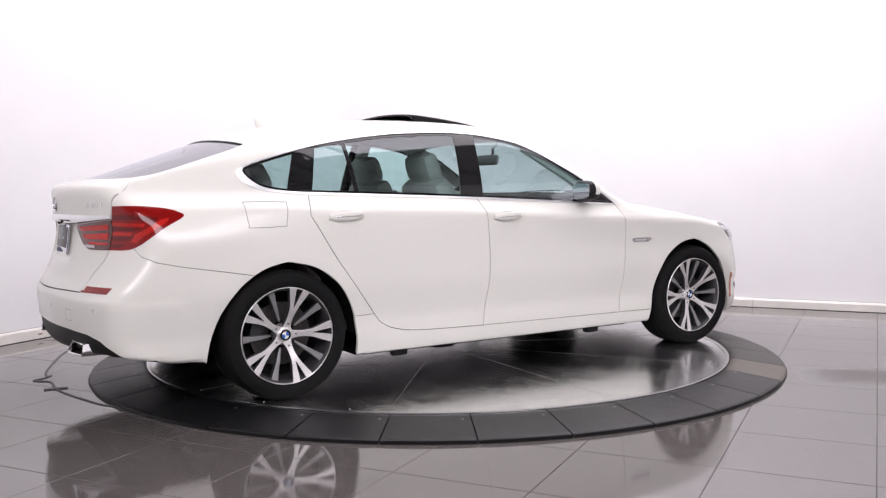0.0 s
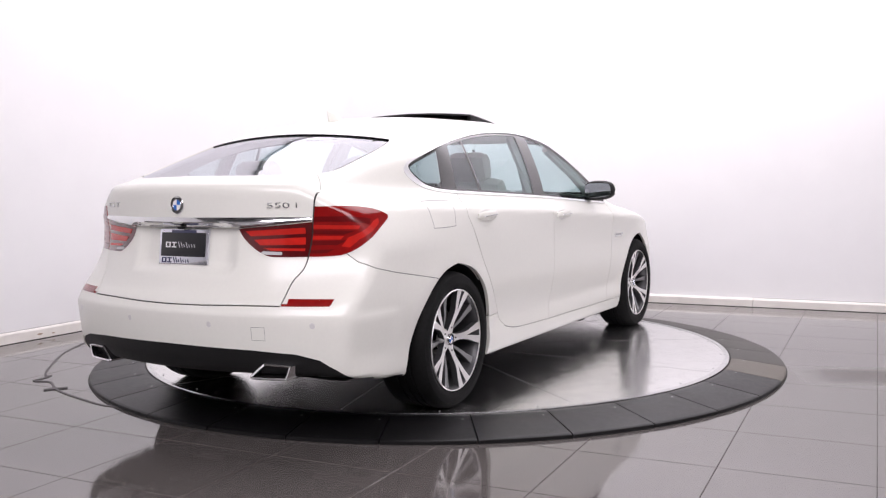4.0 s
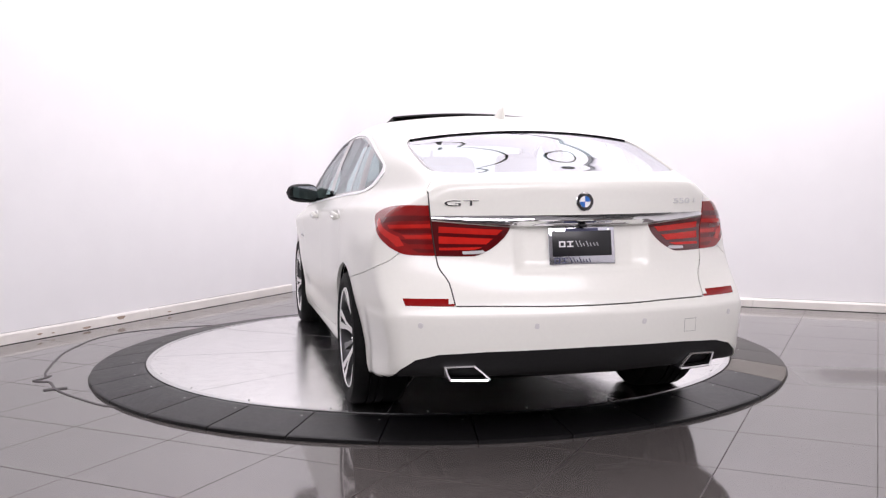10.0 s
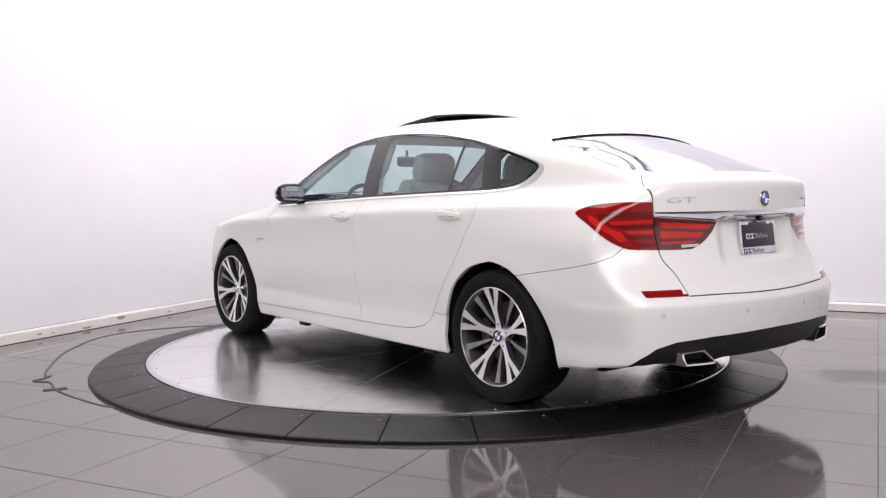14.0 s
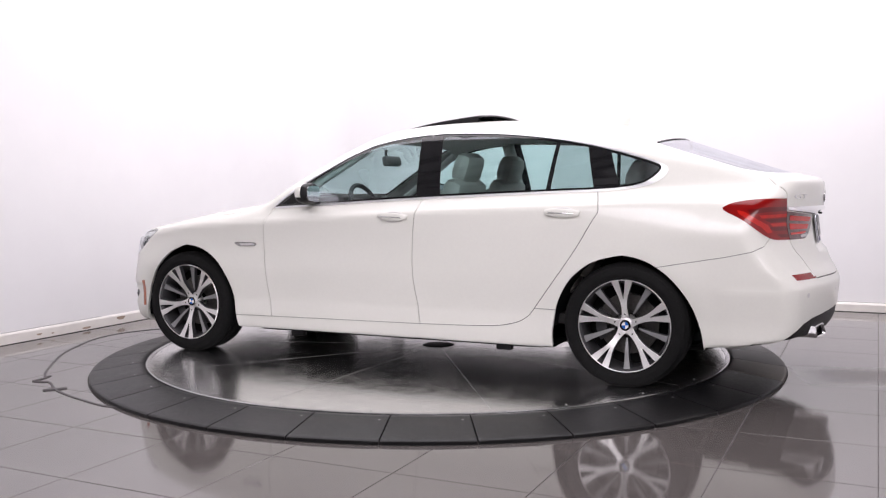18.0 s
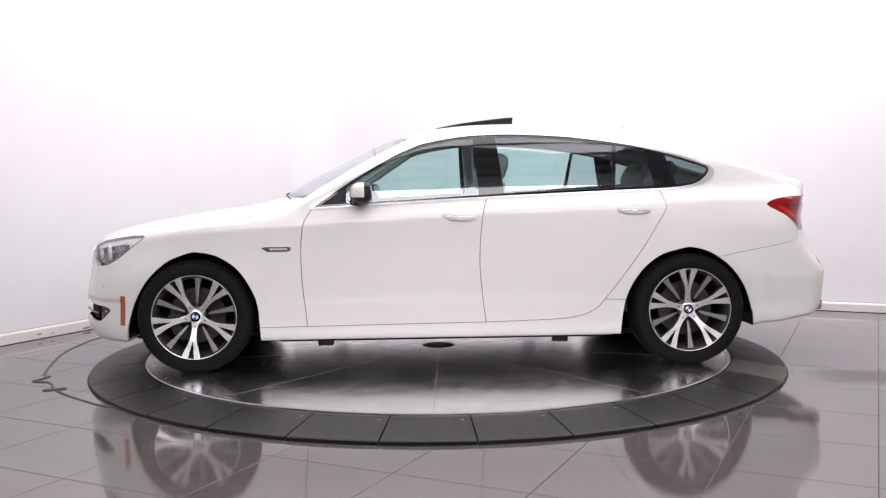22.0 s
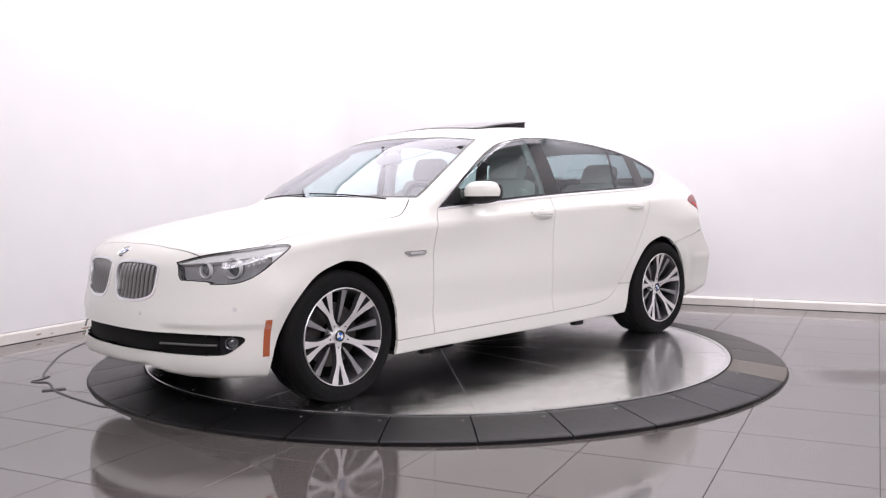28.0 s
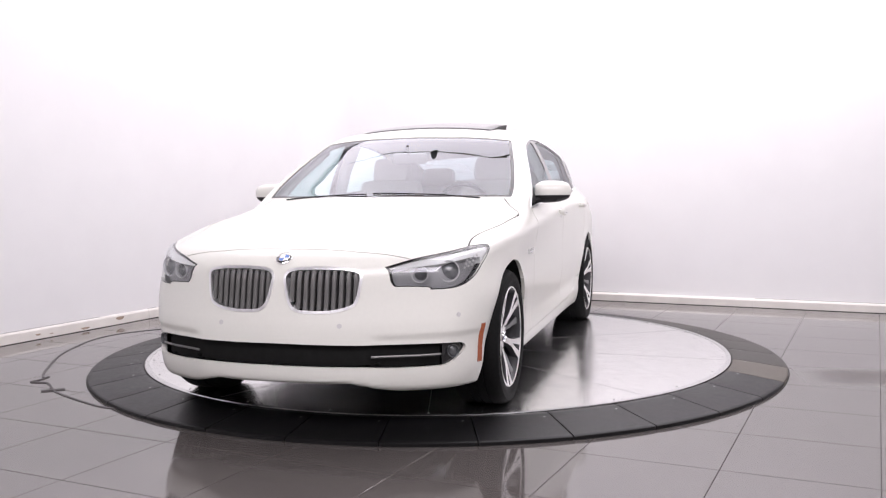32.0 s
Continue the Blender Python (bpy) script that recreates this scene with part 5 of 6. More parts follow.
    for j in range(28):
        glass.faces.new((rings[0][j], rings[0][(j + 1) % 28], rings[1][(j + 1) % 28], rings[1][j]))
    glass.faces.new(rings[0])
    bmesh.ops.recalc_face_normals(glass, faces=glass.faces)
    part("mirror_glass", glass, M_MIRROR, mirror, "dimmed mirror glass")

# ---- roof: sunroof panel, aerial; bonnet: washer jets, wipers ----
SUN = [[(0.02 - 0.50 * i / 8, y, skin_z(0.02 - 0.50 * i / 8, abs(y)) + 0.003 + 0.039 * i / 8) for y in np.linspace(-0.465, 0.465, 13)] for i in range(9)]
bm = bmesh.new()
tops = [[bm.verts.new(p) for p in r] for r in SUN]
for a, b in zip(tops, tops[1:]):
    for j in range(12):
        bm.faces.new((a[j], a[j + 1], b[j + 1], b[j]))
bmesh.ops.recalc_face_normals(bm, faces=bm.faces)
sun = part("sunroof_panel", bm, M_PIANO, car, "dark glass sunroof raised at its rear")
sun.modifiers.new("thickness", "SOLIDIFY").thickness = 0.006
edge = [r[0] for r in SUN] + SUN[-1][1:] + [r[-1] for r in SUN[::-1]][1:]
part("sunroof_seal", tube([(p[0], p[1], p[2] - 0.007) for p in edge], 0.005, 8), M_BLACK, sun, "black rubber seal")
for s in (0, -1):
    bm = bmesh.new()
    for a, b in zip(SUN, SUN[1:]):
        p, q = Vector(a[s]), Vector(b[s])
        zp, zq = skin_z(p.x, abs(p.y)) - 0.004, skin_z(q.x, abs(q.y)) - 0.004
        vs = [p - Vector((0, 0, 0.006)), q - Vector((0, 0, 0.006)), Vector((q.x, q.y, zq)), Vector((p.x, p.y, zp))]
        w = Vector((0, -0.02 if s else 0.02, 0))
        fa = [bm.verts.new(v) for v in vs]
        fb = [bm.verts.new(v + w) for v in vs]
        bm.faces.new(fa)
        bm.faces.new(fb[::-1])
    bmesh.ops.recalc_face_normals(bm, faces=bm.faces)
    part("sunroof_cheek", bm, M_BLACK, sun, "black folding side cheek")
bm = bmesh.new()
rows = []
for i in range(11):
    u = i / 10
    w = 0.030 * (1 - u) ** 0.6 * 1.0 + 0.004
    z = 0.066 * u
    x0, x1 = -1.175 - 0.105 * u, -1.34 - 0.012 * u
    rows.append([bm.verts.new((x0 + (x1 - x0) * k / 6, sgn * w * math.sin(math.pi * min(max(k / 6, 0.02), 0.98)) ** 0.7, z)) for sgn in (1, -1) for k in (range(7) if sgn > 0 else range(6, -1, -1))])
for a, b in zip(rows, rows[1:]):
    for j in range(14):
        bm.faces.new((a[j], a[(j + 1) % 14], b[(j + 1) % 14], b[j]))
bm.faces.new(rows[-1])
bmesh.ops.recalc_face_normals(bm, faces=bm.faces)
part("aerial_fin", bm, M_PAINT, car, "white shark fin aerial").matrix_basis = pose(0, 0, skin_z(-1.27, 0) - 0.012)
for y0, y1, d in ((0.62, -0.02, 0.0), (-0.06, -0.62, 0.01)):
    pts = []
    for i in range(13):
        y = y0 + (y1 - y0) * i / 12
        x = 1.060 - 0.21 * y * y - 0.01 + d
        pts.append((x, y, skin_z(x, abs(y)) + 0.004))
    part("wiper", tube(pts, 0.0045, 6), M_BLACK, car, "black wiper blade")

spoiler = [(x, y) for x, y in REARG if x > -1.72 and y <= 0.601]
spoiler = sorted(set(spoiler), key=lambda q: q[1])
line = [(x, -y) for x, y in spoiler[::-1]] + spoiler[1:]
part("spoiler_edge", tube([(x - 0.004, y, skin_z(x - 0.004, abs(y)) - 0.002) for x, y in line], 0.0045, 8), M_PIANO, car, "black edge of the roof spoiler")

# ---- cabin ----
floor_pan = part("cabin_floor", box(bmesh.new(), -0.5, 0, 0.34, 2.7, 1.5, 0.06, 0.01), M_DASH, car)
dash = bmesh.new()
box(dash, 0.72, 0, 0.83, 0.42, 1.46, 0.28, 0.07)
box(dash, 0.60, 0.36, 1.0, 0.16, 0.40, 0.07, 0.03)
box(dash, 0.58, -0.02, 1.0, 0.06, 0.26, 0.09, 0.02)
part("dashboard", dash, M_DASH, car, "dark dashboard")
part("parcel_shelf", box(bmesh.new(), -1.78, 0, 1.02, 0.5, 1.24, 0.03, 0.01), M_DASH, car, "dark parcel shelf")
part("centre_console", box(bmesh.new(), 0.05, 0, 0.55, 1.1, 0.24, 0.36, 0.04), M_DASH, car)
part("boot_trim", box(bmesh.new(), -1.5, 0, 0.70, 0.06, 1.40, 0.6, 0.02), M_DASH, car)


def seat(x, y, wide, lean):
    st = part("seat_base", box(bmesh.new(), 0.0, 0, 0.0, 0.52, wide, 0.17, 0.06), M_SEAT, car, "warm grey leather seat")
    st.matrix_basis = pose(x, y, 0.58, 0, -6, 0)
    bk = bmesh.new()
    box(bk, 0, 0, 0.31, 0.15, wide * 0.94, 0.62, 0.065)
    box(bk, 0.05, wide * 0.40, 0.30, 0.10, 0.10, 0.46, 0.04)
    box(bk, 0.05, -wide * 0.40, 0.30, 0.10, 0.10, 0.46, 0.04)
    b = part("backrest", bk, M_SEAT, st, "warm grey leather backrest")
    b.matrix_basis = pose(-0.25, 0, 0.03, 0, -lean, 0)
    hr = part("headrest", box(bmesh.new(), 0.02, 0, 0.69, 0.13, 0.30, 0.20, 0.06), M_SEAT, st, "padded headrest")
    hr.matrix_basis = b.matrix_basis
    for yy in (-0.06, 0.06):
        p = part("headrest_post", tube([(0.02, yy, 0.5), (0.02, yy, 0.62)], 0.007, 8), M_CHROME, st)
        p.matrix_basis = b.matrix_basis
    return st


seat(0.07, 0.395, 0.52, 12)
seat(0.07, -0.395, 0.52, 12)
seat(-0.93, 0.37, 0.60, 24)
seat(-0.93, -0.37, 0.60, 24)
wheel_m = pose(0.40, 0.38, 0.98, 0, -66, 0)
sw = part("steering_wheel", tube([(0.178 * math.cos(a), 0.178 * math.sin(a), 0) for a in np.linspace(0, 2 * math.pi, 33)[:-1]], 0.016, 8, True), M_DASH, car, "dark leather steering wheel")
sw.matrix_basis = wheel_m
hubm = bmesh.new()
box(hubm, 0, 0, -0.01, 0.15, 0.16, 0.04, 0.015)
box(hubm, 0, 0.11, 0, 0.035, 0.11, 0.015, 0.004)
box(hubm, 0, -0.11, 0, 0.035, 0.11, 0.015, 0.004)
box(hubm, -0.11, 0, 0, 0.11, 0.035, 0.015, 0.004)
part("wheel_boss", hubm, M_DASH, sw)
rvm = part("rear_view_mirror", box(bmesh.new(), 0.0, 0, 0.0, 0.045, 0.24, 0.075, 0.02), M_TRIMGREY, car, "black rear view mirror")
rvm.matrix_basis = pose(0.40, 0.0, 1.315, 0, 10, 0)
part("mirror_stem", tube([(0.02, 0, 0.02), (0.04, 0, 0.06), (0.03, 0, 0.09)], 0.011, 8), M_DASH, rvm)
for s in (1, -1):
    for x0, z0, x1, z1, rr in ((0.74, 1.02, 0.20, 1.375, 0.028), (-0.30, 1.06, -0.26, 1.44, 0.045)):
        y0, y1 = skin_y(x0, z0) - 0.06, skin_y(x1, min(z1, 1.44)) - 0.05
        part("inner_pillar", tube([(x0, y0 * s, z0), ((x0 + x1) / 2, (y0 + y1) / 2 * s + 0.02 * s, (z0 + z1) / 2), (x1, y1 * s, z1)], rr, 8), M_LINING, car)
# ---- underside: silencers, sump, jacking points ----
for x, y, sx, sy, sz in ((-2.1, 0, 0.30, 0.8, 0.03), (0.6, 0.1, 1.2, 0.5, 0.06), (-0.4, 0, 1.0, 0.3, 0.06), (1.45, 0, 0.3, 1.1, 0.07)):
    part("underside_cover", box(bmesh.new(), x, y, 0.185 + (0.08 if x < -2 else 0), sx, sy, sz, 0.01), M_DARK, car)
part("underside_tray", box(bmesh.new(), 0.02, 0, 0.180, 2.05, 1.50, 0.05, 0.015), M_DARK, car, "black undertray")
part("underside_tray", box(bmesh.new(), 1.55, 0, 0.185, 0.9, 1.06, 0.06, 0.015), M_DARK, car, "black undertray")
part("underside_tray", box(bmesh.new(), -1.45, 0, 0.185, 0.95, 1.0, 0.06, 0.015), M_DARK, car, "black undertray")
for x in (0.75, -0.75):
    for y in (0.72, -0.72):
        part("jacking_point", box(bmesh.new(), x, y, 0.150, 0.10, 0.05, 0.05, 0.008), M_BLACK, car)

# ---- turntable ----
disc = tagged(part("turntable_platform", lathe([(0.0005, -0.03), (0.0005, 0.0), (1.955, 0.0), (1.9555, -0.0015), (1.958, -0.0015), (1.9585, 0.0), (1.985, 0.0), (1.989, -0.003), (1.989, -0.03)], 160, "z"), M_STEEL), "round brushed steel turntable platform under the car", "turntable")
part("edge_band", lathe([(1.9595, -0.02), (1.9595, 0.0018), (1.986, 0.0018), (1.9895, -0.002), (1.9895, -0.02)], 160, "z"), M_RIM, disc, "bright steel edge band")
for k in range(10):
    ca, sa = math.cos(radians(15 + 36 * k)), math.sin(radians(15 + 36 * k))
    x0, y0, x1, y1 = 0.11 * ca, 0.11 * sa, 1.94 * ca, 1.94 * sa
    d = Vector((x1 - x0, y1 - y0, 0))
    n = Vector((-d.y, d.x, 0)).normalized() * 0.0010
    vs = [Vector((x0, y0, 0.0006)) - n, Vector((x1, y1, 0.0006)) - n, Vector((x1, y1, 0.0006)) + n, Vector((x0, y0, 0.0006)) + n]
    vs += [v + Vector((0, 0, -0.004)) for v in vs]
    raw("plate_joint", vs, [(0, 1, 2, 3), (7, 6, 5, 4), (0, 4, 5, 1), (1, 5, 6, 2), (2, 6, 7, 3), (3, 7, 4, 0)], M_JOINT, disc, "welded joint of two steel sectors")
part("centre_hub", lathe([(0.0005, 0.006), (0.085, 0.006), (0.10, 0.004), (0.112, 0.0)], 40, "z"), M_BLACK, disc, "black domed cap at the centre")
random.seed(4)
for k in range(24):
    a = 2 * math.pi * k / 24
    part("edge_bolt", lathe([(0.0005, 0.0035), (0.005, 0.003), (0.006, 0.0)], 10, "z"), M_JOINT, disc).matrix_basis = pose(1.935 * math.cos(a), 1.935 * math.sin(a), 0)

ramp_ring = tagged(new("turntable_ramp"), "black rubber ramp ring round the turntable, in wedge segments", "ramp")


def ring_segment():
    """One wedge of the sloping ring, about 11 degrees wide."""
    bm = bmesh.new()
    half = radians(11.25 / 2) - 0.0017
    prof = [(1.996, FLOOR), (1.996, -0.006), (2.002, -0.002), (2.035, -0.002), (2.31, -0.036), (2.326, -0.039), (2.331, -0.043), (2.332, FLOOR)]
    rows = []
    for i in range(7):
        a = -half + 2 * half * i / 6
        row = []
        for r, z in prof:
            e = 0.0015 if i in (0, 6) and z > FLOOR + 0.001 else 0.0
            row.append(bm.verts.new((r * math.cos(a), r * math.sin(a), z - e)))
        rows.append(row)
    for a, b in zip(rows, rows[1:]):
        for j in range(len(prof) - 1):
            bm.faces.new((a[j], b[j], b[j + 1], a[j + 1]))
    bm.faces.new(rows[0])
    bm.faces.new(rows[-1][::-1])
    bmesh.ops.recalc_face_normals(bm, faces=bm.faces)
    return bm


first = part("segment", ring_segment(), M_RAMP, ramp_ring, "black ribbed rubber wedge")
first.matrix_basis = Matrix.Rotation(radians(-91.25), 4, "Z")
for k in range(1, 32):
    s = new("segment", first.data)
    s.parent = ramp_ring
    s.matrix_basis = Matrix.Rotation(radians(-91.25 + 11.25 * k), 4, "Z")
    # one worn wedge, then five browner ones with a painted grazing reflection
    if 6 <= k <= 11:
        s.material_slots[0].link = "OBJECT"
        s.material_slots[0].material = M_WORN if k == 6 else M_RAMP_SHEEN
for k in range(32):
    a = radians(-91.25 + 11.25 * (k + 0.5) - 1.2)
    b = part("fixing_screw", lathe([(0.0005, 0.002), (0.006, 0.0015), (0.007, 0.0)], 8, "z"), M_JOINT, ramp_ring)
    b.matrix_basis = pose(2.075 * math.cos(a), 2.075 * math.sin(a), -0.0075)
part("dark_floor_gap", lathe([(2.333, FLOOR + 0.001), (2.34, FLOOR + 0.001)], 128, "z"), M_GAP, ramp_ring)

# ---- skirting along the two seen walls ----
def skirting(name, a, b, height, depth):
    """Lengths of board set end to end along a wall."""
    A, B = grid(*a), grid(*b)
    d = (B - A).normalized()
    inn = Vector((d.y, -d.x, 0))
    total = (B - A).length
    holder = tagged(new(name), "cream painted skirting board with scuffs along the wall foot", kind="structure")
    n = max(1, round(total / 2.4))
    for i in range(n):
        p, q = A + d * (total * i / n + 0.0015), A + d * (total * (i + 1) / n - 0.0015)
        prof = [(0.0, 0.0), (depth, 0.0), (depth, height * 0.80), (depth * 0.75, height * 0.92), (depth * 0.3, height), (0.0, height)]
        vs = [e + inn * o + Vector((0, 0, FLOOR + h)) for e in (p, q) for o, h in prof]
        k = len(prof)
        fs = [(j, (j + 1) % k, k + (j + 1) % k, k + j) for j in range(k)] + [tuple(range(k))[::-1], tuple(range(k, 2 * k))]
        raw("board", vs, fs, M_BASE, holder)
        # dark strips drawn for the shadow gap at the floor and, in lengths, the gap along the top edge
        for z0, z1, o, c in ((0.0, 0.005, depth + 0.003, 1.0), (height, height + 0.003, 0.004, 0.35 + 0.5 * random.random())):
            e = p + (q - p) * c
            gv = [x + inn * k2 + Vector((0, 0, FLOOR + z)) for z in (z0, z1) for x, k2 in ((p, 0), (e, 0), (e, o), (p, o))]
            raw("gap_shade_line", gv, [(0, 1, 2, 3), (7, 6, 5, 4), (0, 4, 5, 1), (1, 5, 6, 2), (2, 6, 7, 3), (3, 7, 4, 0)], M_SHADE if z0 == 0 else M_FINE, holder, "dark strip drawn for a gap and its shade")
    return holder


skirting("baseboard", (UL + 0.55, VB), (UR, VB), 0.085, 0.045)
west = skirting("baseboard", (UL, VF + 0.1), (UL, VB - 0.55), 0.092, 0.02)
for v, z, w, h in ((-0.68, 0.040, 0.05, 0.018), (-0.55, 0.030, 0.03, 0.012), (-0.20, 0.022, 0.09, 0.022), (0.19, 0.055, 0.09, 0.035), (0.80, 0.03, 0.05, 0.015)):
    o = [(v + w * math.cos(a) * (0.5 + 0.12 * math.sin(3 * a)), z + h * math.sin(a) * (0.5 + 0.1 * math.cos(2 * a))) for a in np.linspace(0, 2 * math.pi, 15)[:-1]]
    pts = [grid(UL + d, p, FLOOR + q) for d in (0.0205, 0.0215) for p, q in o]
    raw("scuff", pts, [tuple(range(14, 28))] + [(k, (k + 1) % 14, 14 + (k + 1) % 14, 14 + k) for k in range(14)], M_SCUFF, west, "brown scuff mark")

# ---- cable lying round the ring ----
CABLE = [(-1.97, 1.43), (-2.35, 1.28), (-2.62, 1.06), (-2.74, 0.79), (-2.755, 0.48), (-2.735, 0.13), (-2.65, -0.257), (-2.56, -0.58), (-2.505, -0.69)]
CABLE_B = [(-2.507, -0.816), (-2.41, -0.862), (-2.294, -1.056), (-2.176, -1.194), (-2.02, -1.342), (-1.857, -1.482), (-1.729, -1.539)]


def flat_strip(points, width, height=0.004):
    """A thin strip of tape on the floor along points."""
    line = rounded(points, 5, False)
    o = ribbon(line, width)
    n = len(line)
    bm = bmesh.new()
    top = [bm.verts.new((x, y, FLOOR + height)) for x, y in o]
    low = [bm.verts.new((x, y, FLOOR)) for x, y in o]
    for i in range(n - 1):
        bm.faces.new((top[i], top[i + 1], top[2 * n - 2 - i], top[2 * n - 1 - i]))
    for i in range(2 * n):
        bm.faces.new((top[i], low[i], low[(i + 1) % (2 * n)], top[(i + 1) % (2 * n)]))
    bmesh.ops.recalc_face_normals(bm, faces=bm.faces)
    return bm


cable = tagged(part("cable", flat_strip(CABLE, 0.013), M_CABLE), "dark grey cable taped onto the tiles beside the turntable", "cable")
part("cable_run", flat_strip(CABLE_B, 0.013), M_CABLE, cable)
part("cable_tape", flat_strip([(-2.49, -0.66), (-2.50, -0.74), (-2.53, -0.82), (-2.42, -0.85)], 0.014, 0.005), M_CABLE, cable, "dark tape over the cable")
part("cable_tape", flat_strip([(-2.355, -1.085), (-2.30, -1.06), (-2.235, -1.03)], 0.034, 0.006), M_CABLE, cable, "dark tape over the cable")

# ---- floor tiles, laid in the room's grid ----
tile_mesh = None


def tile_data(w):
    bm = bmesh.new()
    h = w / 2 - 0.0022
    vs = []
    for z, i in ((-0.003, 0.0), (-0.0006, 0.0), (0.0, 0.0007)):
        vs.append([bm.verts.new((sx * (h - i), sy * (h - i), z)) for sx, sy in ((-1, -1), (1, -1), (1, 1), (-1, 1))])
    for a, b in zip(vs, vs[1:]):
        for j in range(4):
            bm.faces.new((a[j], a[(j + 1) % 4], b[(j + 1) % 4], b[j]))
    bm.faces.new(vs[-1])
    bmesh.ops.recalc_face_normals(bm, faces=bm.faces)
    me = bpy.data.meshes.new("tile")
    bm.to_mesh(me)
    bm.free()
    me.materials.append(M_TILE)
    return me


tile_mesh = tile_data(TILE)
count = 0
spare_v, spare_f = [], []
for i in range(-14, 14):
    for j in range(-14, 14):
        u, v = U0 + TILE * (i + 0.5), V0 + TILE * (j + 0.5)
        if not (UL - TILE / 2 < u < UR + TILE / 2 and VF - TILE / 2 < v < VB + TILE / 2):
            continue
        p = grid(u, v, FLOOR)
        if math.hypot(p.x, p.y) < 1.9:
            continue
        if p.y > -5.2 and abs(p.x) < 0.62 * (p.y + 6.4) + 1.0:
            ob = new("tile", tile_mesh)
            ob.parent = floor
            ob.matrix_basis = Matrix.Translation(p) @ Matrix.Rotation(GRID, 4, "Z")
            count += 1
        else:
            k = len(spare_v)
            for du, dv in ((-1, -1), (1, -1), (1, 1), (-1, 1)):
                spare_v.append(grid(u + du * (TILE / 2 - 0.002), v + dv * (TILE / 2 - 0.002), FLOOR))
            spare_f.append((k, k + 1, k + 2, k + 3))
tagged(raw("far_tiles", spare_v, spare_f, M_TILE, floor), kind="stuff")

# brown tyre marks where cars roll off the ramp
stain_mat = material("brown_tyre_mark", (0.11, 0.088, 0.074), 0.30, 0, 0.3, 20, blotch=0.5)
sn, sl = stain_mat.node_tree.nodes, stain_mat.node_tree.links
clear = sn.new("ShaderNodeBsdfTransparent")
blend = sn.new("ShaderNodeMixShader")
coord = sn.new("ShaderNodeTexCoord")
sep = sn.new("ShaderNodeSeparateXYZ")
sl.new(coord.outputs["Object"], sep.inputs[0])
soft = []
for axis, half, fade in (("X", 0.62, 0.3), ("Y", 0.27, 0.20)):
    ab = sn.new("ShaderNodeMath")
    ab.operation = "ABSOLUTE"
    sl.new(sep.outputs[axis], ab.inputs[0])
    fall = sn.new("ShaderNodeMapRange")
    fall.interpolation_type = "SMOOTHSTEP"
    fall.inputs[1].default_value, fall.inputs[2].default_value = half - fade, half
    fall.inputs[3].default_value, fall.inputs[4].default_value = 0.85, 0.0
    sl.new(ab.outputs[0], fall.inputs[0])
    soft.append(fall)
spots = sn.new("ShaderNodeTexNoise")
spots.inputs["Scale"].default_value, spots.inputs["Detail"].default_value = 4.0, 6
sl.new(coord.outputs["Object"], spots.inputs["Vector"])
mul = soft[0].outputs[0]
for other in (soft[1].outputs[0], spots.outputs[0]):
    mm = sn.new("ShaderNodeMath")
    mm.operation = "MULTIPLY"
    sl.new(mul, mm.inputs[0])
    sl.new(other, mm.inputs[1])
    mul = mm.outputs[0]
sl.new(mul, blend.inputs[0])
sl.new(clear.outputs[0], blend.inputs[1])
sl.new(sn["Principled BSDF"].outputs[0], blend.inputs[2])
sl.new(blend.outputs[0], sn["Material Output"].inputs[0])
mark = raw("tyre_mark", [(-0.64, -0.28, 0), (0.64, -0.28, 0), (0.64, 0.28, 0), (-0.64, 0.28, 0)], [(0, 1, 2, 3)], stain_mat, floor, "faint brown tyre mark")
mark.matrix_basis = pose(2.85, -0.98, FLOOR + 0.002, 0, 0, -8)

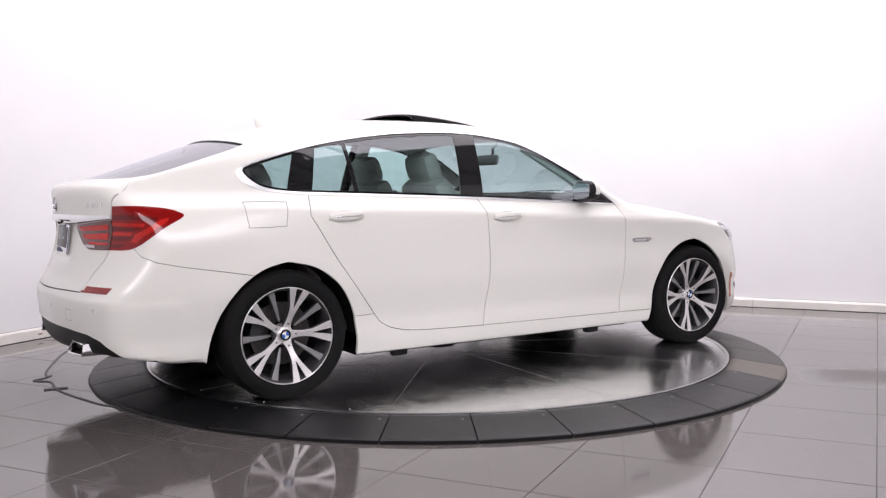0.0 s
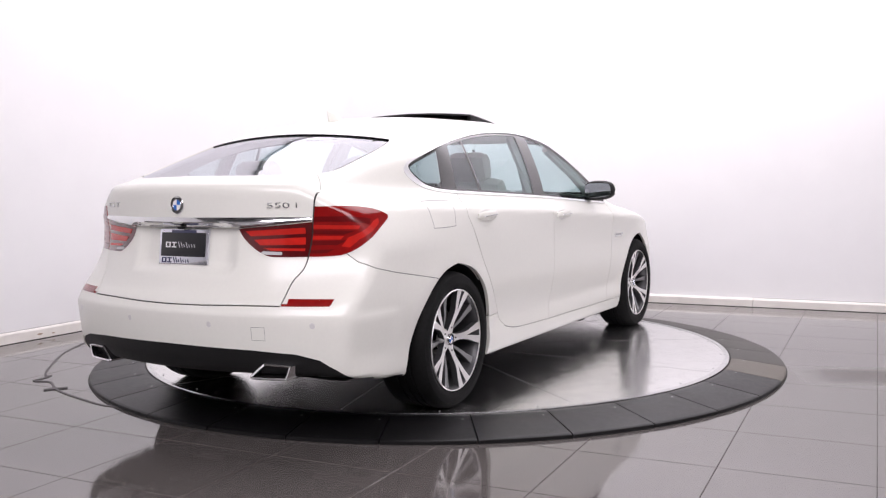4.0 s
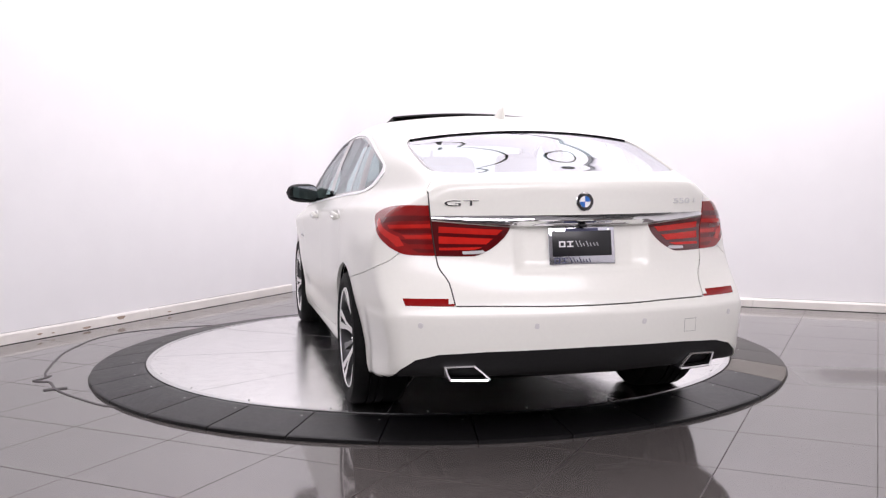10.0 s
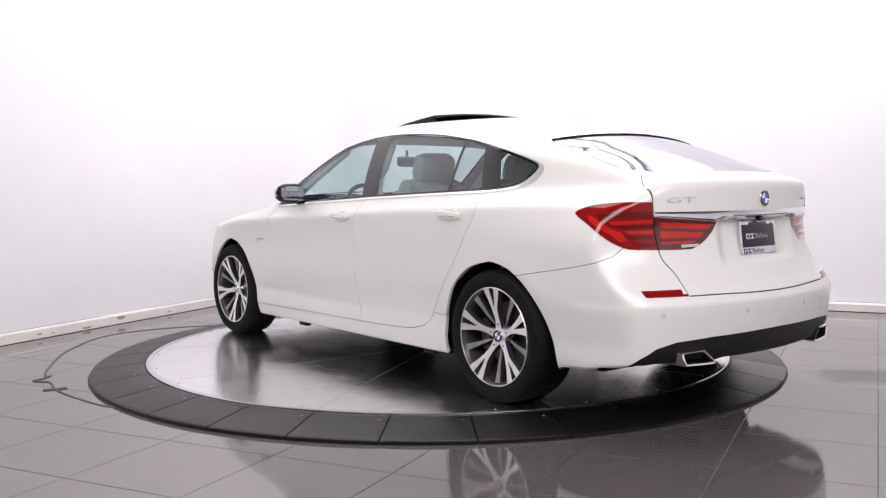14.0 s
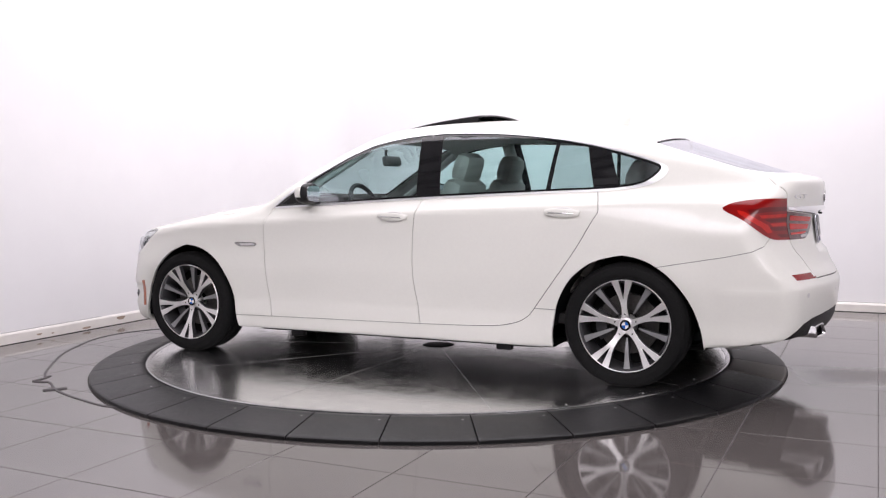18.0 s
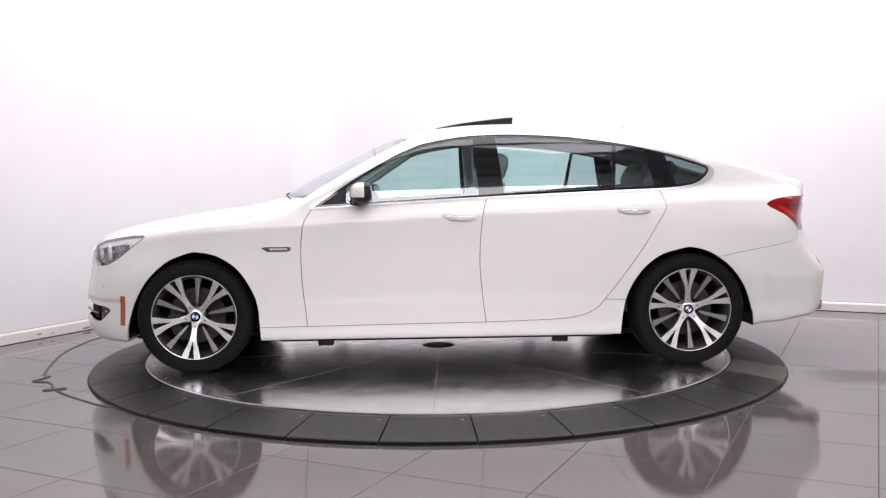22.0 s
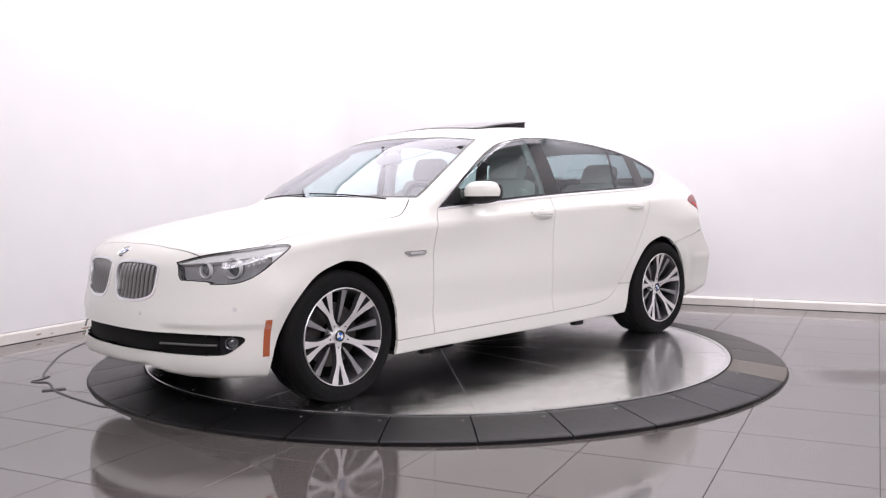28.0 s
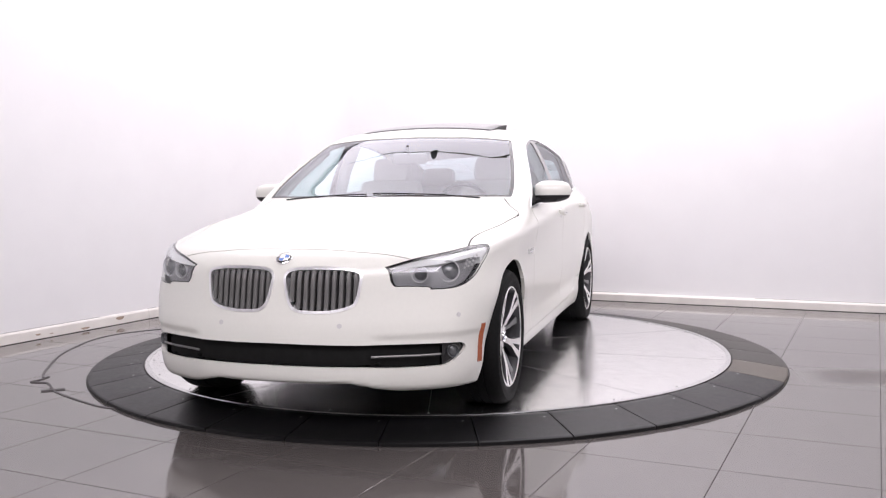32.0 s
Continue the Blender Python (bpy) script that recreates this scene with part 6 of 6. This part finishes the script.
# ---- ceiling fittings over the car ----
def light_fitting(name, label, m, sx, sy, mat):
    """A shallow frame round a luminous ceiling panel."""
    fit = tagged(new(name), label, "ceiling light")
    fit.matrix_basis = m
    for cx, cy, bx, by in ((-sx / 2 - 0.03, 0, 0.06, sy + 0.12), (sx / 2 + 0.03, 0, 0.06, sy + 0.12), (0, -sy / 2 - 0.03, sx, 0.06), (0, sy / 2 + 0.03, sx, 0.06)):
        part("frame", box(bmesh.new(), cx, cy, -0.08, bx, by, 0.16, 0.004), mat, fit)
    return fit


# frame round the added fill panel
for lx, ly, sx, sy, watts in FILL_PANELS:
    light_fitting("fill_panel_frame", "wide black framed fill light panel added behind the camera", pose(lx, ly, CEIL), sx, sy, M_BLACK)
light_fitting("ceiling_softbox", "large white fabric ceiling softbox over the turntable", SOFT_AT, SOFT_U, SOFT_V, M_CEIL)
# cables hung under the softbox, with a small black clamp lamp
for line in ([(-1.7, 2.7), (-1.0, 2.34), (-0.44, 2.0), (0.46, 1.57), (1.0, 1.5), (1.55, 1.70), (1.87, 2.0), (2.38, 2.0)], [(1.2, 1.72), (1.65, 2.15), (1.93, 2.07), (2.33, 1.9)]):
    o = rounded(line, 6, False)
    tagged(part("hanging_cable", tube([(x, y, CEIL - 0.27 + 0.015 * math.cos(i * 0.5)) for i, (x, y) in enumerate(o)], 0.008, 6), M_BLACK), "black cable slung under the ceiling softbox", "cable", group="slung ceiling cables")
clamp = tagged(part("clamp_lamp", lathe([(0.0005, 0.10), (0.03, 0.09), (0.045, 0.0), (0.06, -0.06), (0.055, -0.06)], 20, "z"), M_BLACK), "small black clamp lamp hung from a ceiling cable", "lamp")
clamp.matrix_basis = pose(-0.17, 1.68, CEIL - 0.40, 20, 0, 0)

# ---- dark roof joists behind the camera, seen in the glass ----
for k in range(4):
    y = -2.3 - 0.62 * k
    j = bmesh.new()
    box(j, 0, 0, -0.02, 9.0, 0.10, 0.02, 0.003)
    box(j, 0, 0, -0.11, 9.0, 0.02, 0.16, 0.003)
    box(j, 0, 0, -0.20, 9.0, 0.10, 0.02, 0.003)
    ob = tagged(part("roof_joist", j, M_BLACK), "dark steel joist under the studio ceiling", "joist", group="studio roof joists")
    ob.matrix_basis = pose(0, y, CEIL)

motions()
